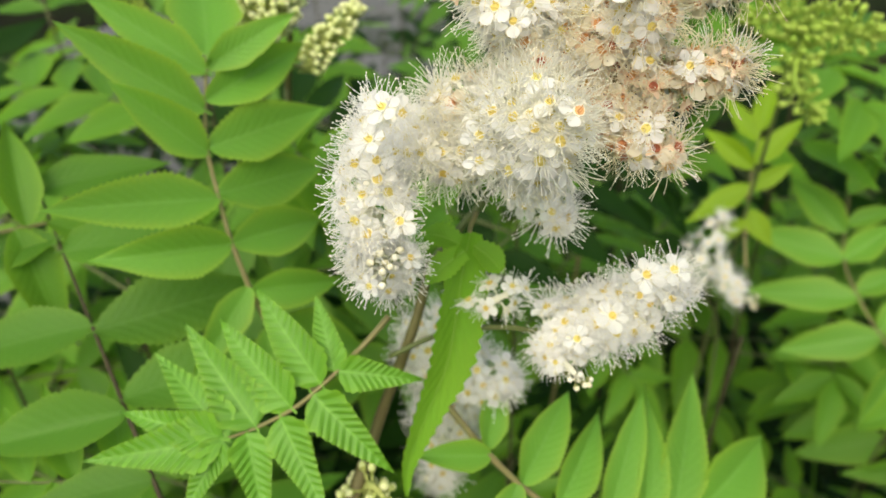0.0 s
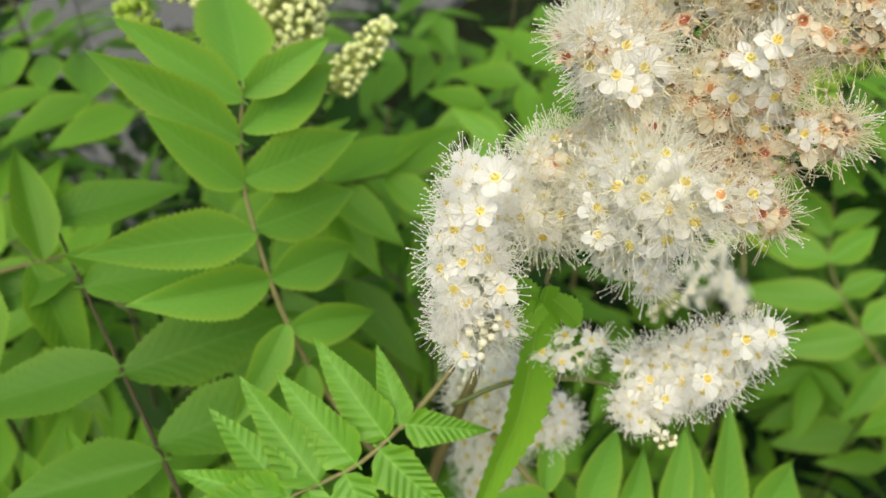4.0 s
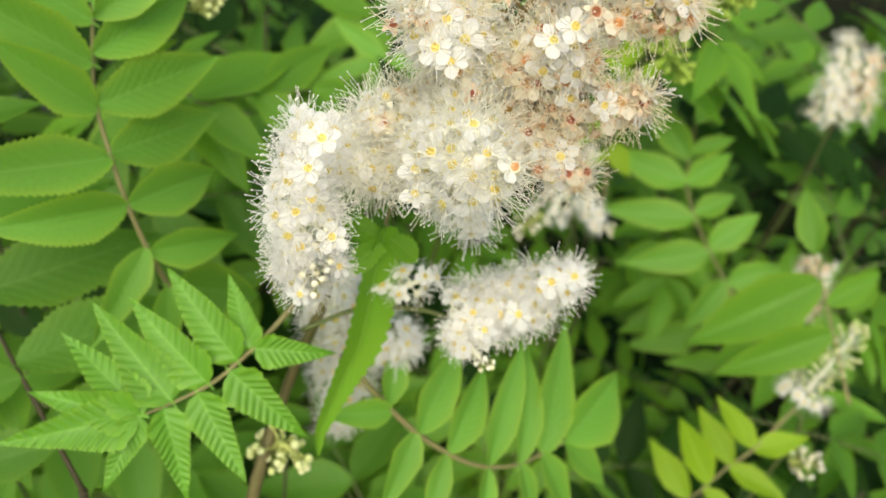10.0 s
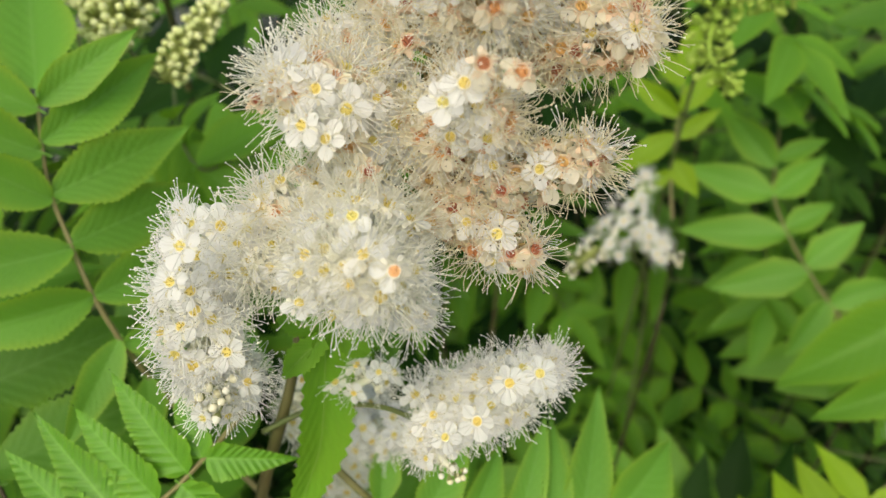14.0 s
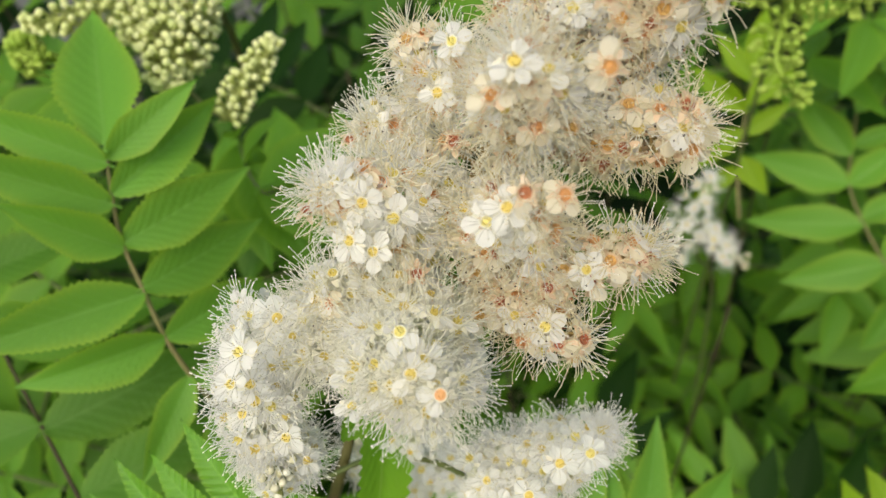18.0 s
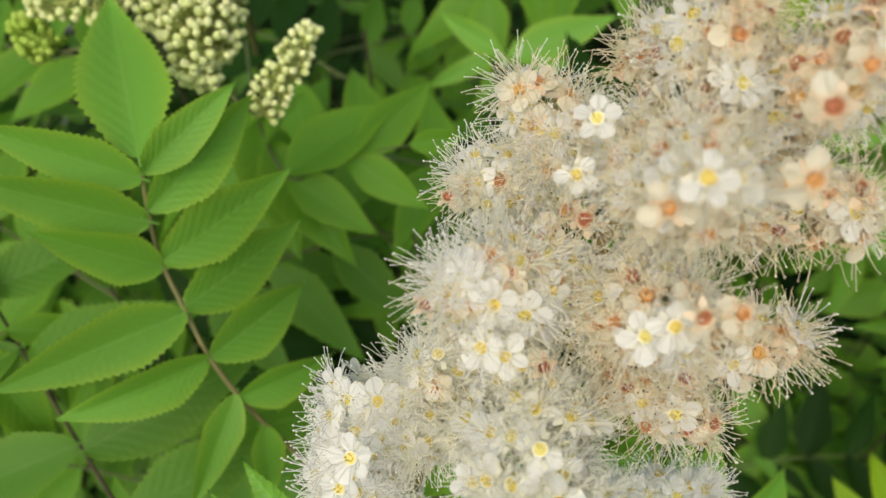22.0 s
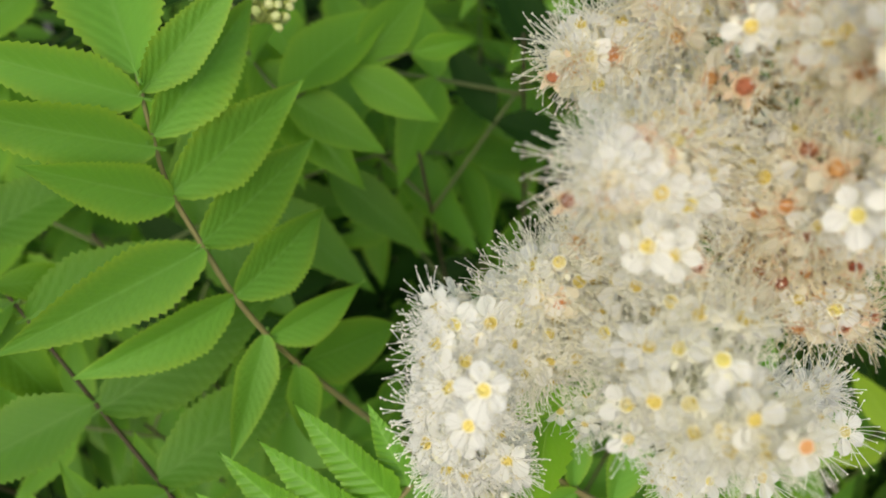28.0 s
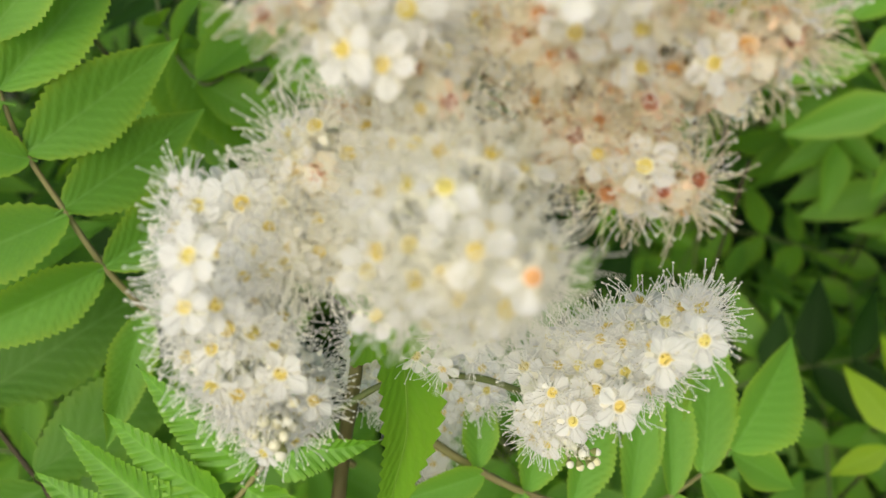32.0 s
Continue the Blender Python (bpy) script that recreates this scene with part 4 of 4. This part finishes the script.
stem(budding, [(-0.0549, 0.2159, 1.1851), (-0.0478, 0.2119, 1.1754), (-0.0419, 0.2068, 1.1745)], 0.0007, 0.0005, RACHIS_DIM, "branch")
bud_spike(budding, [(-0.0981, 0.2323, 1.1796), (-0.1010, 0.2329, 1.1838), (-0.1046, 0.2357, 1.1854)], 0.0042, 46, "young", 35)
stem(budding, [(-0.0659, 0.2393, 1.1953), (-0.0816, 0.2335, 1.1824), (-0.0981, 0.2323, 1.1796)], 0.0006, 0.0005, RACHIS_DIM, "branch")

right = thing("yellow_green_shoot", (0.27, 0.25, 0.0), "shrub shoot with yellow-green leaves and opening buds", "shrub")
stem(right, [(0.27, 0.25, -0.02), (0.25, 0.20, 0.6), (0.215, 0.168, 0.98), (0.2051, 0.1705, 1.0295), (0.2112, 0.1767, 1.0340)], 0.0012, 0.0006, RACHIS_DIM)
compound_leaf(right, mat=LEAF_YELLOW, seed=6, label="yellow-green pinnate leaf", **LEAF_K_FORM)
compound_leaf(right, mat=LEAF_FRESH, seed=10, label="light green leaf with broad leaflets", **LEAF_P_FORM)
flower_spike(right, [(0.2104, 0.1765, 1.0283), (0.2162, 0.1784, 1.0460), (0.2258, 0.1852, 1.0593)], 0.0090, 12, [("open", 1)], 70, 41, "pale", label="cream buds just opening")
bud_spike(right, [(0.2212, 0.1679, 0.9912), (0.2327, 0.1662, 0.9910)], 0.0070, 26, "white", 42)

behind = thing("flowering_shoot", (0.20, 0.40, 0.0), "shrub shoot with white flower spikes in shade", "shrub")
stem(behind, [(0.20, 0.40, -0.02), (0.19, 0.36, 0.6), (0.15, 0.30, 0.97), (0.1200, 0.2640, 1.0560), (0.1250, 0.2740, 1.0800)], 0.0012, 0.0006, RACHIS_DIM)
flower_spike(behind, [(0.1032, 0.2577, 1.0607), (0.1122, 0.2639, 1.0735), (0.1203, 0.2709, 1.0863)], 0.0072, 28, FRESH, 0, 51, size=0.9)
flower_spike(behind, [(0.1197, 0.2667, 1.0710), (0.1295, 0.2605, 1.0616), (0.1362, 0.2579, 1.0569)], 0.0056, 18, FRESH, 8, 52)
bud_spike(behind, [(0.1012, 0.2576, 1.0654), (0.0920, 0.2531, 1.0601)], 0.0060, 24, "white", 53)
compound_leaf(behind, mat=LEAF_BRIGHT, seed=7, label="light green pinnate leaf", **LEAF_Q_FORM)
far_shoot = thing("flowering_shoot", (0.33, 0.42, 0.0), "shrub shoot with cream fading flower spikes", "shrub")
stem(far_shoot, [(0.33, 0.42, -0.02), (0.31, 0.38, 0.6), (0.275, 0.31, 1.0), (0.255, 0.290, 1.105)], 0.0012, 0.0006, RACHIS_DIM)
flower_spike(far_shoot, [(0.2481, 0.2854, 1.1047), (0.2522, 0.2972, 1.1222), (0.2548, 0.3081, 1.1354)], 0.0080, 60, MIXED, 0, 54)
flower_spike(far_shoot, [(0.2580, 0.2890, 1.1074), (0.2612, 0.2940, 1.1327)], 0.0090, 50, OLD, 0, 55)
flower_spike(far_shoot, [(0.2722, 0.2666, 1.0336), (0.2674, 0.2507, 1.0119)], 0.0080, 40, OLDER, 0, 56)
distant = thing("leafy_cane", (0.09, 0.42, 0.0), "shrub cane with light green leaves", "shrub", "canes of the shrub")
stem(distant, [(0.09, 0.42, -0.02), (0.08, 0.40, 0.6), LEAF_N_FORM["rachis"][0]], 0.0022, 0.0010, STEM)
compound_leaf(distant, mat=LEAF_BRIGHT, seed=11, label="light green pinnate leaf", **LEAF_N_FORM)
compound_leaf(distant, mat=LEAF_YELLOW, seed=12, label="young yellow-green leaf", **LEAF_Y_FORM)
young = thing("budding_shoot", (0.20, 0.46, 0.0), "shrub shoot with small yellow-green buds", "shrub")
stem(young, [(0.20, 0.46, -0.02), (0.18, 0.40, 0.6), (0.14, 0.29, 1.1), (0.1248, 0.2542, 1.180)], 0.0012, 0.0006, RACHIS_DIM)
bud_spike(young, [(0.1259, 0.2533, 1.1743), (0.1167, 0.2332, 1.1654), (0.1225, 0.2289, 1.1575)], 0.0065, 60, "young", 61)
bud_spike(young, [(0.1248, 0.2542, 1.1800), (0.1348, 0.2485, 1.1791), (0.1457, 0.2481, 1.1774)], 0.0080, 80, "young", 62)
bud_spike(young, [(0.1247, 0.2561, 1.1830), (0.1068, 0.2519, 1.1807)], 0.0070, 60, "young", 63)

# ---- the rest of the shrub ----


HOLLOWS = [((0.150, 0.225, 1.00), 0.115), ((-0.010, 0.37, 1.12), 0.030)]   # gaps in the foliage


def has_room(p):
    """Whether a leaf may stand here: past two depth planes measured from the camera's path, behind and below the
    flowering shoot, clear of its flowers and of the hollows.
    """
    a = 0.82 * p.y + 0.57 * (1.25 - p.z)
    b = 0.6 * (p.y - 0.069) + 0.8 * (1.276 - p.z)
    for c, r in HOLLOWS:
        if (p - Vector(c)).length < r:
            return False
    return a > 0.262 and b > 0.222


def leafy_cane(x, y, height, leaves, seed, mats, low=0.66):
    """A cane that rises from the ground and bears pinnate leaves round its upper part."""
    rnd = random.Random(seed)
    foot = Vector((x + rnd.uniform(-0.05, 0.05), y + rnd.uniform(0.0, 0.08), 0))
    cane = thing("leafy_cane", foot, "brown shrub cane with green pinnate leaves in shade", "shrub", "canes of the shrub")
    top = Vector((x, y, height))
    pts = [foot + Vector((0, 0, -0.02)), foot.lerp(top, 0.4) + Vector((0.02, 0.01, 0)), foot.lerp(top, 0.75) + Vector((0.008, 0.01, 0)), top]
    stem(cane, pts, 0.0017, 0.0006, WOOD)
    line = smooth_line(pts, 8)
    made = 0
    for i in range(leaves * 3):
        s = low + (1 - low) * rnd.random()
        p, t = along(line, s)
        a = i * 2.39996 + rnd.uniform(-0.4, 0.4)
        far = Vector((math.cos(a), math.sin(a), 0))
        ln = rnd.uniform(0.12, 0.17)
        rise = rnd.uniform(0.0, 0.45)
        rachis = [p, p + far * ln * 0.4 + Vector((0, 0, ln * rise * 0.5)), p + far * ln * 0.75 + Vector((0, 0, ln * rise * 0.55)), p + far * ln + Vector((0, 0, ln * (rise - 0.2) * 0.6))]
        across = Vector((-far.y, far.x, 0)) * 0.035
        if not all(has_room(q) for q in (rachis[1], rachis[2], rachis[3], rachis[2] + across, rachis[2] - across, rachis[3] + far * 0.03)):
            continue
        pairs = rnd.choice((5, 5, 6, 6))
        size = rnd.uniform(38, 54)
        forms = [(1.0, rnd.uniform(-12, 12), size * 0.9, 0.42)]
        for k in range(pairs):
            u = 0.24 + 0.72 * k / (pairs - 1)
            mm = size * (0.72 + 0.36 * math.sin(math.pi * min(1, u * 0.9)))
            for sgn in (1, -1):
                forms.append((u, sgn * (72 - 18 * u + rnd.uniform(-8, 8)), mm * rnd.uniform(0.88, 1.1), rnd.choice((0.35, 0.42))))
        tip = Vector((rnd.uniform(-0.35, 0.35), rnd.uniform(-0.8, 0.0), 1.0))
        compound_leaf(cane, rachis, tip, forms, rnd.choice(mats), seed * 31 + i, fine=False, thick=0.0008)
        made += 1
        if made == leaves:
            break
    return cane


# leaf mixes by place; the darker ones carry shade in their colour
OPEN = [LEAF_FRESH, LEAF_FRESH, LEAF_FRESH, LEAF, LEAF_SHADE]
GREENS = [LEAF, LEAF, LEAF_SHADE, LEAF_FRESH]
LIGHT = [LEAF_FRESH, LEAF_FRESH, LEAF, LEAF_SHADE]
SHADED = [LEAF_SHADE, LEAF_SHADE, LEAF]
rnd = random.Random(9)
ROWS_OF_CANES = [  # y, height, x from, to, how many, leaves each
    (0.08, 0.92, -0.22, 0.30, 5, 6), (0.17, 1.03, -0.28, 0.32, 6, 7), (0.26, 1.12, -0.34, 0.36, 8, 7), (0.35, 1.17, -0.40, 0.44, 8, 7), (0.46, 1.18, -0.46, 0.52, 7, 6), (0.62, 1.16, -0.40, 0.62, 5, 6), (0.85, 1.16, -0.15, 0.75, 4, 6),
    (0.16, 0.80, -0.25, 0.35, 3, 6), (0.34, 0.88, -0.35, 0.45, 5, 6), (0.58, 0.92, -0.45, 0.60, 5, 6), (0.75, 1.05, -0.75, -0.15, 4, 6), (1.1, 1.0, -0.3, 0.9, 3, 6),
]
count = 0
for y, height, x0, x1, many, leaves in ROWS_OF_CANES:
    for k in range(many):
        x = x0 + (x1 - x0) * (k + 0.5) / many + rnd.uniform(-0.03, 0.03)
        count += 1
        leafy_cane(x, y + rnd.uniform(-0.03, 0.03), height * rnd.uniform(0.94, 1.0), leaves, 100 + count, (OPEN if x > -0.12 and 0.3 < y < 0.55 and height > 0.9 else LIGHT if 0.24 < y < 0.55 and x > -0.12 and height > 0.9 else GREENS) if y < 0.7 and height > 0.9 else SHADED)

# ---- low growth between and beyond the canes ----


def undergrowth():
    """Low pinnate leaves that cover the soil, joined into one mesh."""
    rnd = random.Random(77)
    b = Build()
    for _ in range(2000):
        x, y = rnd.uniform(-1.4, 1.8), rnd.uniform(-0.1, 2.8)
        if x < -0.80 + 0.4 * (y - 1.7) or ((x - 0.2) / 1.5) ** 2 + ((y - 1.2) / 1.5) ** 2 > 1 + 0.5 * noise.noise(Vector((x * 1.6, y * 1.6, 3.0))):
            continue
        z = rnd.uniform(0.10, 0.62)
        p = Vector((x, y, z))
        a = rnd.uniform(0, 6.28)
        far = Vector((math.cos(a), math.sin(a), rnd.uniform(-0.15, 0.35))).normalized()
        up = (Vector((rnd.uniform(-0.35, 0.35), rnd.uniform(-0.7, 0.1), 1)) - far * far.z).normalized()
        ln = rnd.uniform(0.10, 0.16)
        b.tube([p - far * 0.05 - Vector((0, 0, z * 0.5)), p - far * 0.02, p, p + far * ln], [0.0014, 0.0012, 0.0010, 0.0005], 3, 0, False)
        spots = [(1.0, 0.0)] + [(0.15 + 0.2 * k, sgn * rnd.uniform(55, 75)) for k in range(5) for sgn in (1, -1)]
        for u, deg in spots:
            way = Matrix.Rotation(radians(deg), 3, up) @ far
            side = up.cross(way).normalized()
            q, size = p + far * ln * u, rnd.uniform(0.036, 0.052)
            wide, droop = size * rnd.uniform(0.17, 0.22), rnd.uniform(0.05, 0.22)
            rows, uvs = [], []
            for s, w in ((0.0, 0.06), (0.18, 0.8), (0.38, 1.0), (0.7, 0.66), (1.0, 0.03)):
                c = q + way * size * s - up * size * droop * s * s
                rows.append([c - side * wide * w + up * wide * w * 0.25, c, c + side * wide * w + up * wide * w * 0.25])
                uvs.append([(s, 0.0), (s, 0.5), (s, 1.0)])
            b.grid(rows, 0, uvs)
    return tagged(new("undergrowth", b.mesh("undergrowth", [LEAF_LOW_SHADE])), "low green pinnate foliage covering the soil, its colour darkened for shade", "undergrowth", kind="stuff")


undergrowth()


def grass(name, tufts, blades, height, wide, lean, seed, label):
    """Long narrow blades that rise from the soil in tufts and arch over, joined into one mesh."""
    rnd = random.Random(seed)
    b = Build()
    for x, y in tufts:
        for _ in range(blades):
            foot = Vector((x + rnd.gauss(0, 0.02), y + rnd.gauss(0, 0.02), 0.0))
            a, tall, w = rnd.uniform(0, 6.28), rnd.uniform(*height), rnd.uniform(*wide)
            out = Vector((math.cos(a), math.sin(a), 0))
            side = Vector((-math.sin(a), math.cos(a), 0))
            bow = tall * rnd.uniform(*lean)
            rows, uvs = [], []
            for k in range(9):
                u = k / 8
                c = foot + out * bow * u ** 2.2 + Vector((0, 0, tall * (u - 0.16 * u ** 4)))
                half = w * 0.5 * min(1.0, 0.5 + u * 2) * (1 - max(0.0, (u - 0.55) / 0.45) ** 1.4) + 0.0001
                rows.append([c - side * half + out * half * 0.3, c, c + side * half + out * half * 0.3])
                uvs.append([(u, 0.0), (u, 0.5), (u, 1.0)])
            b.grid(rows, 0, uvs)
    return tagged(new(name, b.mesh(name, [BLADE])), label, "grass", kind="stuff")


BLADE = thin_surface("grass_blade", leaf_colour((0.075, 0.19, 0.016), (0.12, 0.25, 0.04), (0.10, 0.22, 0.02), 0.3, True), 0.45, 0.3, (0.3, 0.52, 0.03), spec=0.3)
grass("grass", [(0.10, 0.24), (0.14, 0.30), (0.20, 0.27), (0.07, 0.33), (0.24, 0.36), (0.17, 0.40), (0.02, 0.40), (0.05, 0.48), (0.30, 0.30), (-0.04, 0.44), (0.12, 0.46)], 11, (0.72, 1.08), (0.003, 0.007), (0.05, 0.32), 91, "long narrow grass blades growing up through the shrub")
